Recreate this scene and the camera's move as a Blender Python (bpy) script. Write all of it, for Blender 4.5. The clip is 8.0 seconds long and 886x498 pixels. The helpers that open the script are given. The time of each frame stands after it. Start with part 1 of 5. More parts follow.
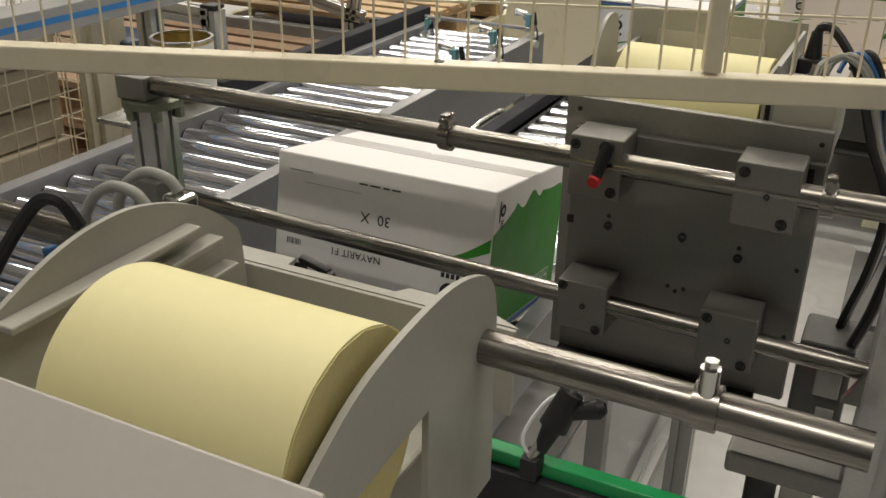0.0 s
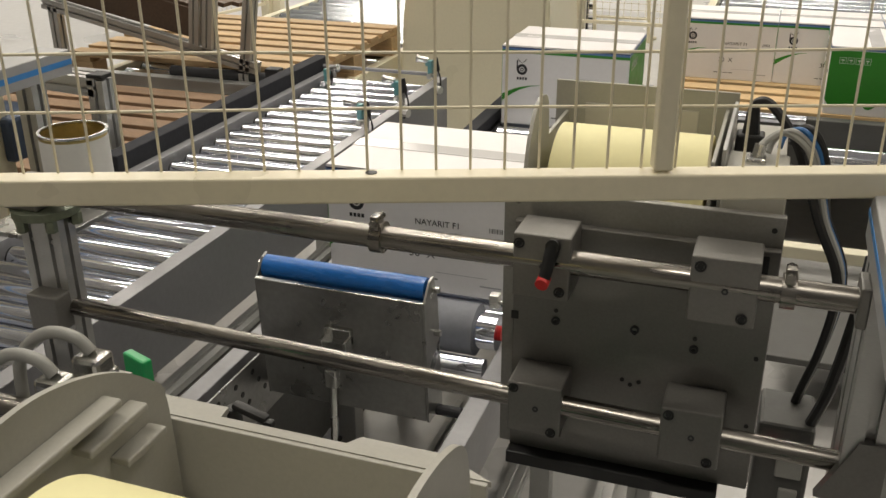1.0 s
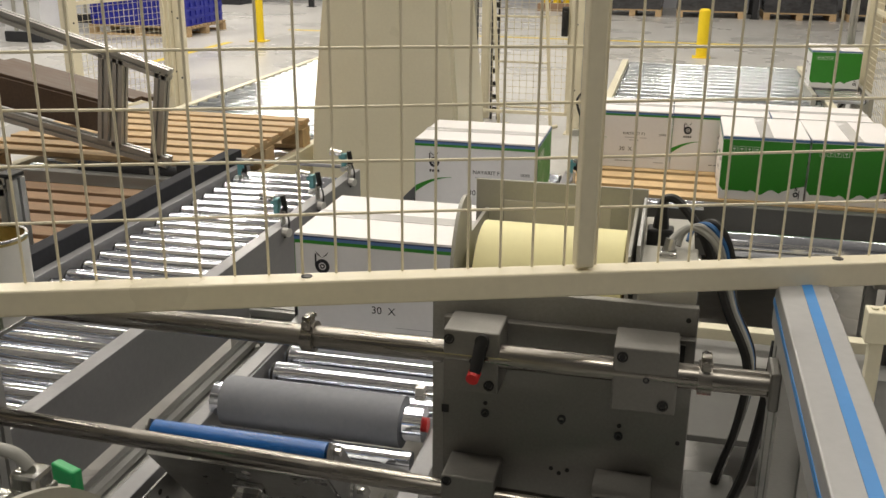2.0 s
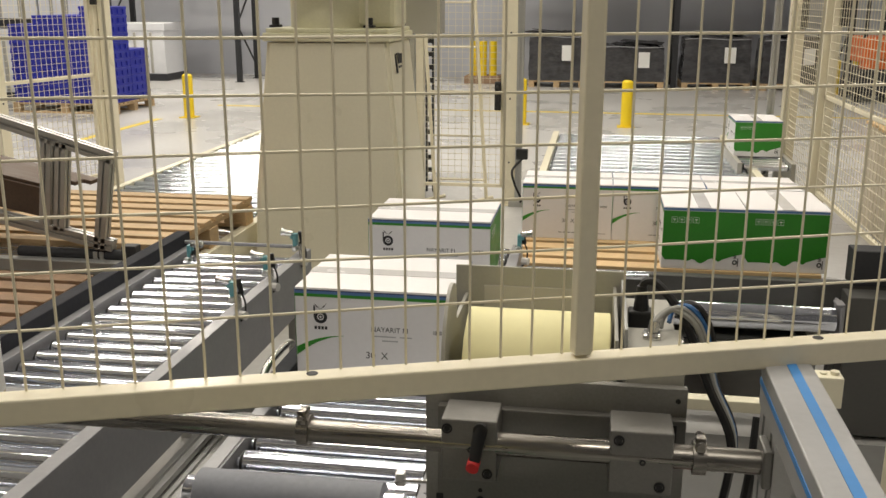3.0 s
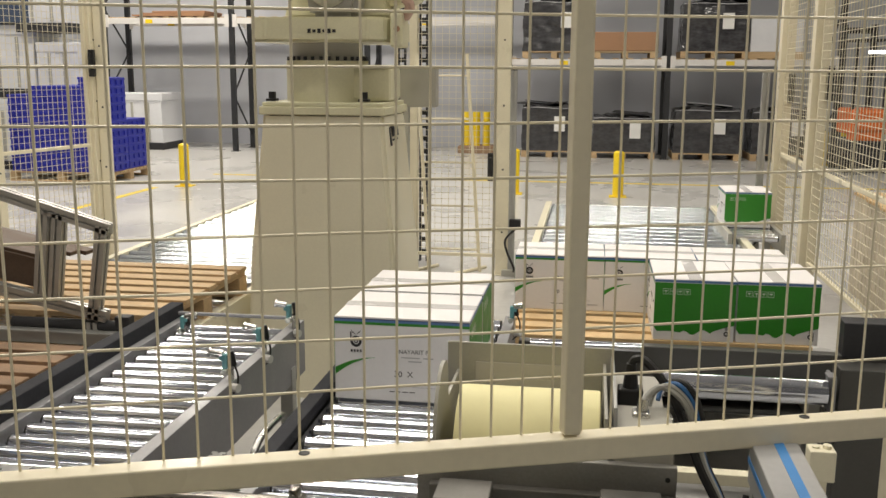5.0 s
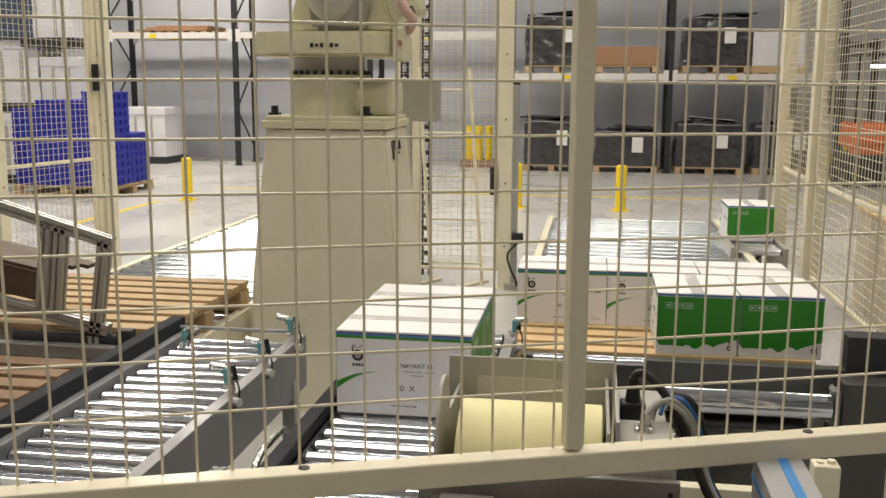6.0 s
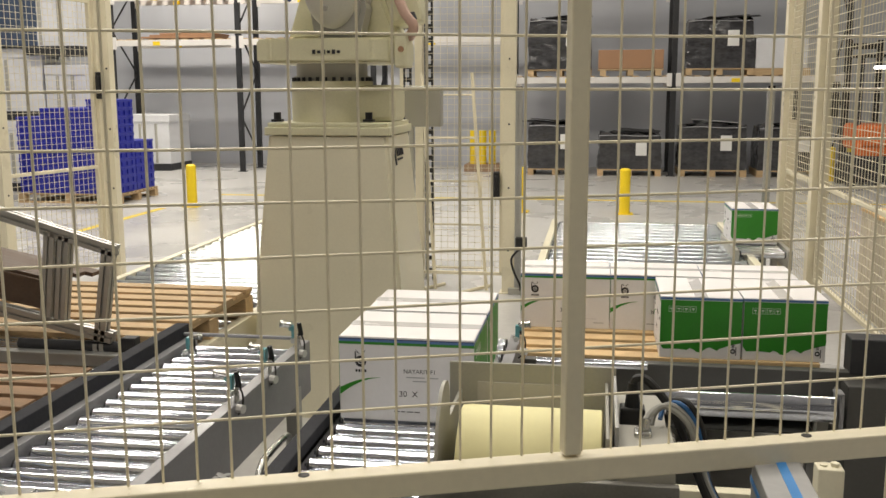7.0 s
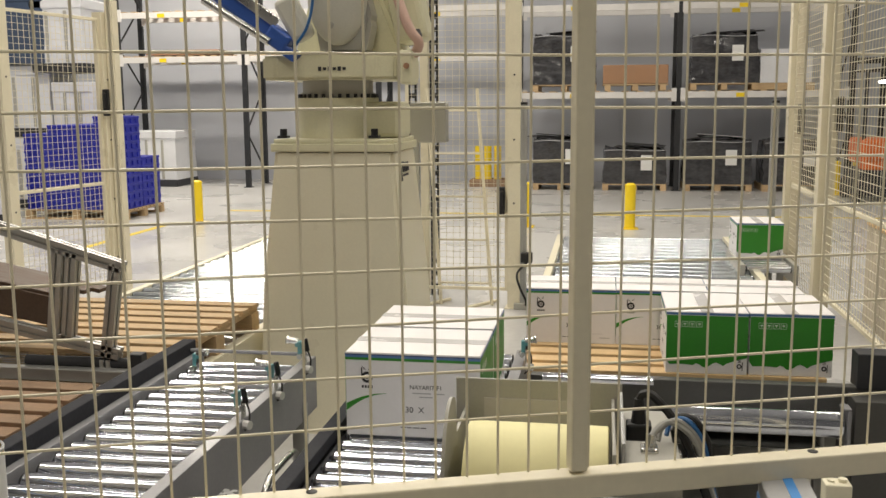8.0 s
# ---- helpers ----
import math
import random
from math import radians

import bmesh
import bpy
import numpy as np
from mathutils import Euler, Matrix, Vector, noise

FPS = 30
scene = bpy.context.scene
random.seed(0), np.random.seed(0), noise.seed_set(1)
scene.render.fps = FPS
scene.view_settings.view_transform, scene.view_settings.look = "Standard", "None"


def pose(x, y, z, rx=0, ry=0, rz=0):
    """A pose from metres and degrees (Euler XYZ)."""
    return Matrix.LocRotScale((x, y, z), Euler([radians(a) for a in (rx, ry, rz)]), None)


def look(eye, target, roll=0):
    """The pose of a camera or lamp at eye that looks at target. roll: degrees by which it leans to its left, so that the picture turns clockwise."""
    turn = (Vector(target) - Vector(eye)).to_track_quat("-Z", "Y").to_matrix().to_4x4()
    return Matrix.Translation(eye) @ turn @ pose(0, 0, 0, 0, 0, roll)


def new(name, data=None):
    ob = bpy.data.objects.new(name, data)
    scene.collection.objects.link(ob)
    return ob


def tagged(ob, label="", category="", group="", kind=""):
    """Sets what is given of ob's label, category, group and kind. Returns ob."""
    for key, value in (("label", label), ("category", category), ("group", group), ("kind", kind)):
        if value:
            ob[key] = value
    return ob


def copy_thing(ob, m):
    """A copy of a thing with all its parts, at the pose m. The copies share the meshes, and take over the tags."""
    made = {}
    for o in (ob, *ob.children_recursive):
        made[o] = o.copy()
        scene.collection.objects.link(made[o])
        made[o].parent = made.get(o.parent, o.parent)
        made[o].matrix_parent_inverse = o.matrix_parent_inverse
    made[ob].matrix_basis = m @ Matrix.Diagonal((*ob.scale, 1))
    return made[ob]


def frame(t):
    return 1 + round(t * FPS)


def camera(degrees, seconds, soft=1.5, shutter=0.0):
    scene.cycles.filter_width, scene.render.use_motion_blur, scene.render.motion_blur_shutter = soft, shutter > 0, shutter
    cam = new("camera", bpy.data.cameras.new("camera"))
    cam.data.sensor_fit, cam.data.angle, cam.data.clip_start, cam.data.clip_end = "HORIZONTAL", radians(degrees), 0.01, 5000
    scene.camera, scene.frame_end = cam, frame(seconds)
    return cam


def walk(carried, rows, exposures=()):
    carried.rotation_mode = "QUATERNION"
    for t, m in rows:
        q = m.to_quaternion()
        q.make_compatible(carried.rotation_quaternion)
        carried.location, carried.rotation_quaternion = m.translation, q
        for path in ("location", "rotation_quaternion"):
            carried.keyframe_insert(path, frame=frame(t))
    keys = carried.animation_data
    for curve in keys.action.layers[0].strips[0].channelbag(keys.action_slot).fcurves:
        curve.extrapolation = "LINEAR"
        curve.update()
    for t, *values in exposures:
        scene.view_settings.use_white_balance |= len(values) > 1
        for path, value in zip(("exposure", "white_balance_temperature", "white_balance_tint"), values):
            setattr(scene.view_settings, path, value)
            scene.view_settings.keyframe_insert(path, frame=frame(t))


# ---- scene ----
cam = camera(49.9, 8.0)
PATH = [
    (0, (-0.227, 0.46, 1.476), (-1.019, 2.087, 0.625), 1.1),
    (0.5, (-0.305, 0.543, 1.505), (-0.992, 2.219, 0.656), 0.9),
    (1, (-0.324, 0.563, 1.54), (-0.934, 2.286, 0.729), -0.3),
    (1.5, (-0.332, 0.553, 1.554), (-0.868, 2.334, 0.818), -0.2),
    (2, (-0.342, 0.527, 1.571), (-0.786, 2.366, 0.924), 0.4),
    (2.1, (-0.356, 0.523, 1.577), (-0.777, 2.373, 0.943), 0.2),
    (3.5, (-0.423, 0.492, 1.61), (-0.72, 2.417, 1.156), 0.4),
    (4, (-0.416, 0.493, 1.616), (-0.716, 2.424, 1.193), 0.4),
    (4.5, (-0.415, 0.49, 1.621), (-0.717, 2.428, 1.226), 0.3),
    (5, (-0.414, 0.477, 1.626), (-0.714, 2.419, 1.255), 0.3),
    (6.5, (-0.41, 0.483, 1.624), (-0.724, 2.429, 1.287), 0.1),
    (7, (-0.403, 0.477, 1.629), (-0.72, 2.423, 1.296), -0.2),
    (7.5, (-0.4, 0.459, 1.636), (-0.72, 2.408, 1.322), -0.0),
    (8, (-0.403, 0.469, 1.633), (-0.732, 2.419, 1.331), -0.4),
]
walk(cam, [(t, look(eye, target, roll)) for t, eye, target, roll in PATH])


# ---- light ----
world = bpy.data.worlds.new("hall_air")
scene.world = world
world.use_nodes = True
world.node_tree.nodes["Background"].inputs[0].default_value = (0.80, 0.86, 1.0, 1)
world.node_tree.nodes["Background"].inputs[1].default_value = 0.012
scene.view_settings.exposure = -0.20

# ---- sizes ----
CW, CD, CH = 0.40, 0.318, 0.250      # carton
ZC = 0.661                           # carrying height of the carton conveyors
ZP = 0.552                           # top of the loaded pallet


# ---- materials ----
def material(name, color, rough=0.5, metal=0.0, var=0.12, scale=6.0, fine=90.0, bump=0.05, rvar=0.12, island=0.0, stretch=(1, 1, 1)):
    m = bpy.data.materials.new(name)
    m.use_nodes = True
    nt = m.node_tree
    b = nt.nodes["Principled BSDF"]
    co = nt.nodes.new("ShaderNodeTexCoord")
    mp = nt.nodes.new("ShaderNodeMapping")
    mp.inputs["Scale"].default_value = stretch
    nt.links.new(co.outputs["Object"], mp.inputs[0])
    n1, n2 = nt.nodes.new("ShaderNodeTexNoise"), nt.nodes.new("ShaderNodeTexNoise")
    for n, s, d in ((n1, scale, 4.0), (n2, fine, 3.0)):
        n.inputs["Scale"].default_value = s
        n.inputs["Detail"].default_value = d
        nt.links.new(mp.outputs[0], n.inputs["Vector"])
    add = nt.nodes.new("ShaderNodeMath")
    add.operation = "ADD"
    nt.links.new(n1.outputs[0], add.inputs[0])
    nt.links.new(n2.outputs[0], add.inputs[1])
    rng = nt.nodes.new("ShaderNodeMapRange")
    rng.inputs["From Min"].default_value, rng.inputs["From Max"].default_value = 0.6, 1.4
    rng.inputs["To Min"].default_value, rng.inputs["To Max"].default_value = 1 - var, 1 + var
    nt.links.new(add.outputs[0], rng.inputs[0])
    last = rng.outputs[0]
    if island:
        info = nt.nodes.new("ShaderNodeObjectInfo")
        r2 = nt.nodes.new("ShaderNodeMapRange")
        r2.inputs["To Min"].default_value, r2.inputs["To Max"].default_value = 1 - island, 1 + island
        nt.links.new(info.outputs["Random"], r2.inputs[0])
        mu = nt.nodes.new("ShaderNodeMath")
        mu.operation = "MULTIPLY"
        nt.links.new(last, mu.inputs[0])
        nt.links.new(r2.outputs[0], mu.inputs[1])
        last = mu.outputs[0]
    vm = nt.nodes.new("ShaderNodeVectorMath")
    vm.operation = "SCALE"
    vm.inputs[0].default_value = color[:3]
    nt.links.new(last, vm.inputs["Scale"])
    nt.links.new(vm.outputs[0], b.inputs["Base Color"])
    rr = nt.nodes.new("ShaderNodeMapRange")
    rr.inputs["From Min"].default_value, rr.inputs["From Max"].default_value = 0.3, 0.7
    rr.inputs["To Min"].default_value, rr.inputs["To Max"].default_value = max(0.03, rough - rvar), min(1, rough + rvar)
    nt.links.new(n1.outputs[0], rr.inputs[0])
    nt.links.new(rr.outputs[0], b.inputs["Roughness"])
    b.inputs["Metallic"].default_value = metal
    if bump:
        bp = nt.nodes.new("ShaderNodeBump")
        bp.inputs["Strength"].default_value = bump
        bp.inputs["Distance"].default_value = 0.002
        nt.links.new(n2.outputs[0], bp.inputs["Height"])
        nt.links.new(bp.outputs[0], b.inputs["Normal"])
    return m


def glow(name, color, strength):
    m = bpy.data.materials.new(name)
    m.use_nodes = True
    b = m.node_tree.nodes["Principled BSDF"]
    b.inputs["Base Color"].default_value = (*color, 1)
    b.inputs["Emission Color"].default_value = (*color, 1)
    b.inputs["Emission Strength"].default_value = strength
    return m


M_FENCE = material("cream_powder_coat", (0.76, 0.70, 0.535), 0.36, var=0.05)
M_ROBOT = material("cream_robot_paint", (0.78, 0.735, 0.57), 0.36, var=0.04, scale=2.5)
M_ROBOT2 = material("greenish_cream_cast", (0.70, 0.67, 0.47), 0.42, var=0.06)
M_GREY = material("grey_machine_paint", (0.40, 0.39, 0.35), 0.45, var=0.06, fine=200)
M_ALU = material("brushed_aluminium", (0.46, 0.46, 0.45), 0.42, 0.7, var=0.10, stretch=(1, 1, 6), fine=160)
M_ALUPLATE = material("anodised_plate", (0.185, 0.179, 0.168), 0.42, 0.45, var=0.10, scale=9, fine=240)
M_SHEET = material("galvanised_sheet", (0.30, 0.30, 0.295), 0.33, 0.85, var=0.14, scale=14)
M_RAIL = material("grey_conveyor_profile", (0.27, 0.27, 0.285), 0.42, 0.15, var=0.08)
M_PALEBEAM = material("pale_grey_beam_paint", (0.39, 0.39, 0.395), 0.42, 0.15, var=0.06)
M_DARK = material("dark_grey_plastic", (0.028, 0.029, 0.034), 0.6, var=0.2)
M_BLACK = material("black_rubber", (0.012, 0.012, 0.013), 0.5, var=0.2)
M_CHROME = material("zinc_roller", (0.80, 0.83, 0.91), 0.09, 0.97, var=0.10, rvar=0.03, bump=0.01)
M_SHAFT = material("ground_steel_shaft", (0.255, 0.240, 0.220), 0.29, 1.0, var=0.30, scale=16, rvar=0.16, stretch=(0.3, 4, 4), bump=0.02)
M_STEEL = material("bright_steel", (0.62, 0.62, 0.60), 0.25, 1.0, var=0.1)
M_BLUEROLL = material("blue_sleeve", (0.012, 0.13, 0.45), 0.30, var=0.22, stretch=(1, 5, 5), bump=0.15)
M_GREYROLL = material("grey_rubber_sleeve", (0.21, 0.22, 0.25), 0.6, var=0.12)
M_YELLOW = material("pale_yellow_label_paper", (0.84, 0.785, 0.43), 0.55, var=0.025, scale=3, stretch=(1, 1, 1), bump=0.01)
M_YELLOWEDGE = material("label_roll_edge", (0.58, 0.50, 0.22), 0.7, var=0.1, fine=300)
M_CARTON = material("white_carton_board", (0.84, 0.83, 0.84), 0.55, var=0.025, scale=8, bump=0.04)
M_CARTONTOP = material("white_carton_lid", (0.86, 0.84, 0.85), 0.5, var=0.025, scale=8, bump=0.04)
M_GREEN = material("green_print", (0.035, 0.26, 0.022), 0.45, var=0.08, scale=12)
M_BLUE = material("blue_print", (0.10, 0.20, 0.45), 0.45, var=0.05)
M_NAVY = material("navy_print", (0.02, 0.03, 0.10), 0.45, var=0.05)
M_INK = material("black_print", (0.02, 0.02, 0.025), 0.5, var=0.1)
M_GREYINK = material("grey_print", (0.42, 0.42, 0.44), 0.5, var=0.1)
M_WHITEINK = material("white_print", (0.75, 0.80, 0.74), 0.5, var=0.05)
M_TAPE = material("clear_packing_tape", (0.66, 0.65, 0.66), 0.22, var=0.03)
M_WOOD = material("pallet_pine", (0.50, 0.355, 0.20), 0.72, var=0.22, scale=5, fine=60, bump=0.25, island=0.14, stretch=(0.6, 6, 6))
M_WOODNEW = material("fresh_pallet_pine", (0.66, 0.47, 0.25), 0.7, var=0.15, scale=5, fine=60, bump=0.2, island=0.10, stretch=(0.6, 6, 6))
# pallet wood with the magazine's shade put into its colour
M_WOODDARK = material("darkened_pallet_wood", (0.30, 0.195, 0.12), 0.8, var=0.3, scale=5, fine=60, bump=0.3, island=0.2, stretch=(0.6, 6, 6))
M_FLOOR = material("sealed_concrete", (0.52, 0.515, 0.505), 0.30, var=0.10, scale=0.8, fine=18, bump=0.02, rvar=0.10)
M_WALL = material("grey_wall_panel", (0.50, 0.515, 0.56), 0.5, var=0.03, scale=0.6)
# dark only to keep reflected light off the machine fronts
M_DARKWALL = material("darkened_unseen_wall", (0.09, 0.09, 0.095), 0.6, var=0.08, scale=0.8)
M_CEIL = material("grey_hall_ceiling", (0.42, 0.42, 0.43), 0.6, var=0.03)
M_BOLLARD = material("yellow_bollard_paint", (0.85, 0.62, 0.015), 0.4, var=0.06)
M_LINE = material("yellow_floor_line", (0.72, 0.55, 0.05), 0.5, var=0.2, scale=9)
M_RACK = material("black_rack_upright", (0.016, 0.017, 0.02), 0.5, var=0.15)
M_BEAM = material("pale_rack_beam", (0.70, 0.68, 0.66), 0.5, var=0.06)
M_CRATE = material("blue_crate_plastic", (0.016, 0.024, 0.34), 0.42, var=0.10)
M_WHITEPL = material("white_plastic_sheet", (0.72, 0.73, 0.76), 0.4, var=0.06)
M_FOIL = material("grey_shrink_film", (0.055, 0.055, 0.060), 0.13, var=0.5, scale=5, fine=13, bump=1.0, stretch=(1, 1, 2.2))
M_LINING = material("dark_folded_sheet", (0.022, 0.022, 0.026), 0.5, var=0.3)
M_CLEARFOLD = material("pale_film_fold", (0.34, 0.34, 0.36), 0.18, var=0.4, scale=20)
M_CARDB = material("brown_cardboard", (0.36, 0.20, 0.11), 0.7, var=0.08)
M_PAPER = material("white_paper", (0.78, 0.78, 0.76), 0.6, var=0.03)
M_RED = material("red_plastic", (0.62, 0.02, 0.02), 0.4, var=0.05)
M_ORANGE = material("orange_paint", (0.70, 0.16, 0.03), 0.45, var=0.08)
M_CABLEG = material("grey_cable", (0.33, 0.33, 0.31), 0.45, var=0.08)
M_CABLEB = material("blue_cable", (0.03, 0.13, 0.34), 0.45, var=0.08)
M_TAPEBLUE = material("blue_tape", (0.05, 0.25, 0.62), 0.45, var=0.05)
M_CLIPG = material("green_plastic", (0.01, 0.34, 0.10), 0.35, var=0.05)
M_SENSOR = material("teal_sensor_body", (0.12, 0.33, 0.36), 0.4, var=0.1)
M_CAN = material("brass_lined_can", (0.55, 0.45, 0.20), 0.35, 0.8, var=0.2)
M_ARMBLUE = material("blue_tool_paint", (0.03, 0.09, 0.36), 0.4, var=0.08)
M_PINK = material("pale_hose", (0.62, 0.42, 0.34), 0.5, var=0.06)
M_BROWN = material("brown_board", (0.10, 0.065, 0.045), 0.6, var=0.25, stretch=(1, 6, 1))


# ---- building helpers ----
def thing(name, at, label, category, group="", kind=""):
    ob = new(name)
    ob.empty_display_size = 0.05
    ob.location = at
    return tagged(ob, label, category, group, kind)


def spot(ob):
    p = Vector((0, 0, 0))
    while ob is not None:
        p += ob.location
        ob = ob.parent
    return p


def part(name, bm, mat, parent=None, label="", smooth=False, sharp=40):
    """Links a bmesh, drawn in the parent's space, as one mesh object under a thing or a part."""
    me = bpy.data.meshes.new(name)
    bm.normal_update()
    bm.to_mesh(me)
    bm.free()
    me.materials.append(mat)
    if smooth:
        me.shade_smooth()
        me.set_sharp_from_angle(angle=radians(sharp))
    ob = new(name, me)
    if parent is not None:
        ob.parent = parent
    if label:
        ob["label"] = label
    return ob


def bx(bm, c, s, bev=0.0, rot=None):
    """A box of size s at c, with its edges rounded by bev."""
    m = Matrix.Translation(c) @ (rot.to_4x4() if rot is not None else Matrix.Identity(4)) @ Matrix.Diagonal((*s, 1))
    vs = bmesh.ops.create_cube(bm, size=1, matrix=m)["verts"]
    if bev:
        es = list({e for v in vs for e in v.link_edges})
        bmesh.ops.bevel(bm, geom=es, offset=bev, segments=2, affect="EDGES", profile=0.5)
    return bm


def cy(bm, p, q, r, seg=20, r2=None, cap=True):
    p, q = Vector(p), Vector(q)
    d = q - p
    m = Matrix.Translation((p + q) / 2) @ d.to_track_quat("Z", "Y").to_matrix().to_4x4()
    bmesh.ops.create_cone(bm, cap_ends=cap, segments=seg, radius1=r, radius2=r if r2 is None else r2, depth=d.length, matrix=m)
    return bm


def pipe(bm, pts, r, seg=8, steps=6):
    """A bent hose through the points."""
    P = [Vector(p) for p in pts]
    path = []
    for i in range(len(P) - 1):
        a, b, c, d = P[max(i - 1, 0)], P[i], P[i + 1], P[min(i + 2, len(P) - 1)]
        for k in range(steps):
            t = k / steps
            path.append(0.5 * ((2 * b) + (c - a) * t + (2 * a - 5 * b + 4 * c - d) * t * t + (3 * b - a - 3 * c + d) * t ** 3))
    path.append(P[-1])
    rings = []
    side = Vector((0.3, 0.2, 1)).normalized()
    for i, p in enumerate(path):
        d = (path[min(i + 1, len(path) - 1)] - path[max(i - 1, 0)]).normalized()
        u = side - d * side.dot(d)
        u = u.normalized() if u.length > 1e-4 else d.orthogonal().normalized()
        side = u
        v = d.cross(u)
        rings.append([bm.verts.new(p + r * (math.cos(2 * math.pi * k / seg) * u + math.sin(2 * math.pi * k / seg) * v)) for k in range(seg)])
    for a, b in zip(rings, rings[1:]):
        for k in range(seg):
            bm.faces.new((a[k], a[(k + 1) % seg], b[(k + 1) % seg], b[k]))
    bm.faces.new(rings[0][::-1])
    bm.faces.new(rings[-1])
    return bm


def slab(bm, outline, axis, lo, hi):
    """A plate with a given outline, thick from lo to hi along the axis ('x': outline in y, z; 'y': in x, z; 'z': in x, y)."""
    def at(u, v, w):
        return {"x": (w, u, v), "y": (u, w, v), "z": (u, v, w)}[axis]
    a = [bm.verts.new(at(u, v, lo)) for u, v in outline]
    b = [bm.verts.new(at(u, v, hi)) for u, v in outline]
    n = len(outline)
    bm.faces.new(a[::-1])
    bm.faces.new(b)
    for i in range(n):
        bm.faces.new((a[i], a[(i + 1) % n], b[(i + 1) % n], b[i]))
    bmesh.ops.recalc_face_normals(bm, faces=bm.faces[:])
    return bm


def B():
    return bmesh.new()


def profile(bm, p, q, w=0.04, groove=True):
    """A slotted aluminium profile from p to q with square section w."""
    p, q = Vector(p), Vector(q)
    d = (q - p)
    m = Matrix.Translation(p) @ d.to_track_quat("Z", "Y").to_matrix().to_4x4()
    h, g, k = w / 2, w * 0.11, w * 0.20
    out = [(-h, -h), (-g, -h), (-g, -h + k), (g, -h + k), (g, -h), (h, -h), (h, -g), (h - k, -g), (h - k, g), (h, g), (h, h), (g, h), (g, h - k), (-g, h - k),
           (-g, h), (-h, h), (-h, g), (-h + k, g), (-h + k, -g), (-h, -g)]
    a = [bm.verts.new(m @ Vector((x, y, 0))) for x, y in out]
    b = [bm.verts.new(m @ Vector((x, y, d.length))) for x, y in out]
    fa = [bm.faces.new(a[::-1]), bm.faces.new(b)]
    for i in range(len(out)):
        bm.faces.new((a[i], a[(i + 1) % len(out)], b[(i + 1) % len(out)], b[i]))
    bmesh.ops.recalc_face_normals(bm, faces=bm.faces[:])
    return bm


def lettering(name, text, size, mat, parent, m, label=""):
    """Printed words as a thin mesh, written along m's x axis with m's z axis out of the surface."""
    cu = bpy.data.curves.new(name, "FONT")
    cu.body, cu.size, cu.extrude = text, size, 0.0002
    cu.resolution_u = 3
    tmp = bpy.data.objects.new(name, cu)
    me = bpy.data.meshes.new_from_object(tmp)
    bpy.data.objects.remove(tmp)
    me.materials.append(mat)
    ob = new(name, me)
    ob.parent = parent
    ob.matrix_basis = m
    if label:
        ob["label"] = label
    return ob


# ---- large structure ----
def structure(name, bm, mat, label, category):
    return tagged(part(name, bm, mat), label, category, kind="structure")


X0, X1, Y0, Y1, ZH = -16.0, 14.0, -3.0, 20.6, 7.5
structure("floor", bx(B(), ((X0 + X1) / 2, (Y0 + Y1) / 2, -0.1), (X1 - X0, Y1 - Y0, 0.2)), M_FLOOR, "pale sealed concrete floor of the warehouse hall", "floor")
structure("wall_north", bx(B(), ((X0 + X1) / 2, Y1 + 0.1, ZH / 2), (X1 - X0, 0.2, ZH)), M_WALL, "grey-blue insulated panel wall behind the pallet racks", "wall")
# unseen closing wall, darkened so that metal fronts reflect less light
structure("wall_south", bx(B(), ((X0 + X1) / 2, Y0 - 0.1, ZH / 2), (X1 - X0, 0.2, ZH)), M_DARKWALL, "unseen south wall, made dark to dim reflections on the machine", "wall")
structure("wall_west", bx(B(), (X0 - 0.1, (Y0 + Y1) / 2, ZH / 2), (0.2, Y1 - Y0 + 0.4, ZH)), M_WALL, "grey-blue insulated panel wall of the hall", "wall")
structure("wall_east", bx(B(), (X1 + 0.1, (Y0 + Y1) / 2, ZH / 2), (0.2, Y1 - Y0 + 0.4, ZH)), M_WALL, "grey-blue insulated panel wall of the hall", "wall")
structure("ceiling", bx(B(), ((X0 + X1) / 2, (Y0 + Y1) / 2, ZH + 0.1), (X1 - X0 + 0.4, Y1 - Y0 + 0.4, 0.2)), M_CEIL, "grey sheet ceiling of the hall", "ceiling")

M_TUBE = glow("lamp_diffuser", (1.0, 0.97, 0.9), 6.0)
# all lamps are out of view; the first is added to brighten front faces
LAMPS = [(-0.6, -1.2, 135), (-9.6, 4.5, 110), (-9.6, 11.0, 260), (-8.0, 17.0, 520), (9.0, 8.0, 55), (-1.0, 16.5, 45)]
LAMPS += [(-2.6, y, p) for y, p in ((2.2, 70), (4.6, 80), (7.0, 95), (9.4, 105), (11.8, 110))]
# extra unseen lamps, placed to put highlights on the rollers
LAMPS += [(-5.4, 3.4, 58), (-5.4, 8.2, 58), (-5.4, 13.0, 68), (0.4, 9.6, 45), (0.4, 13.2, 40)]
LAMPS += [(3.0, y, p) for y, p in ((2.2, 55), (4.6, 62), (7.0, 72), (9.4, 58), (11.8, 48))]
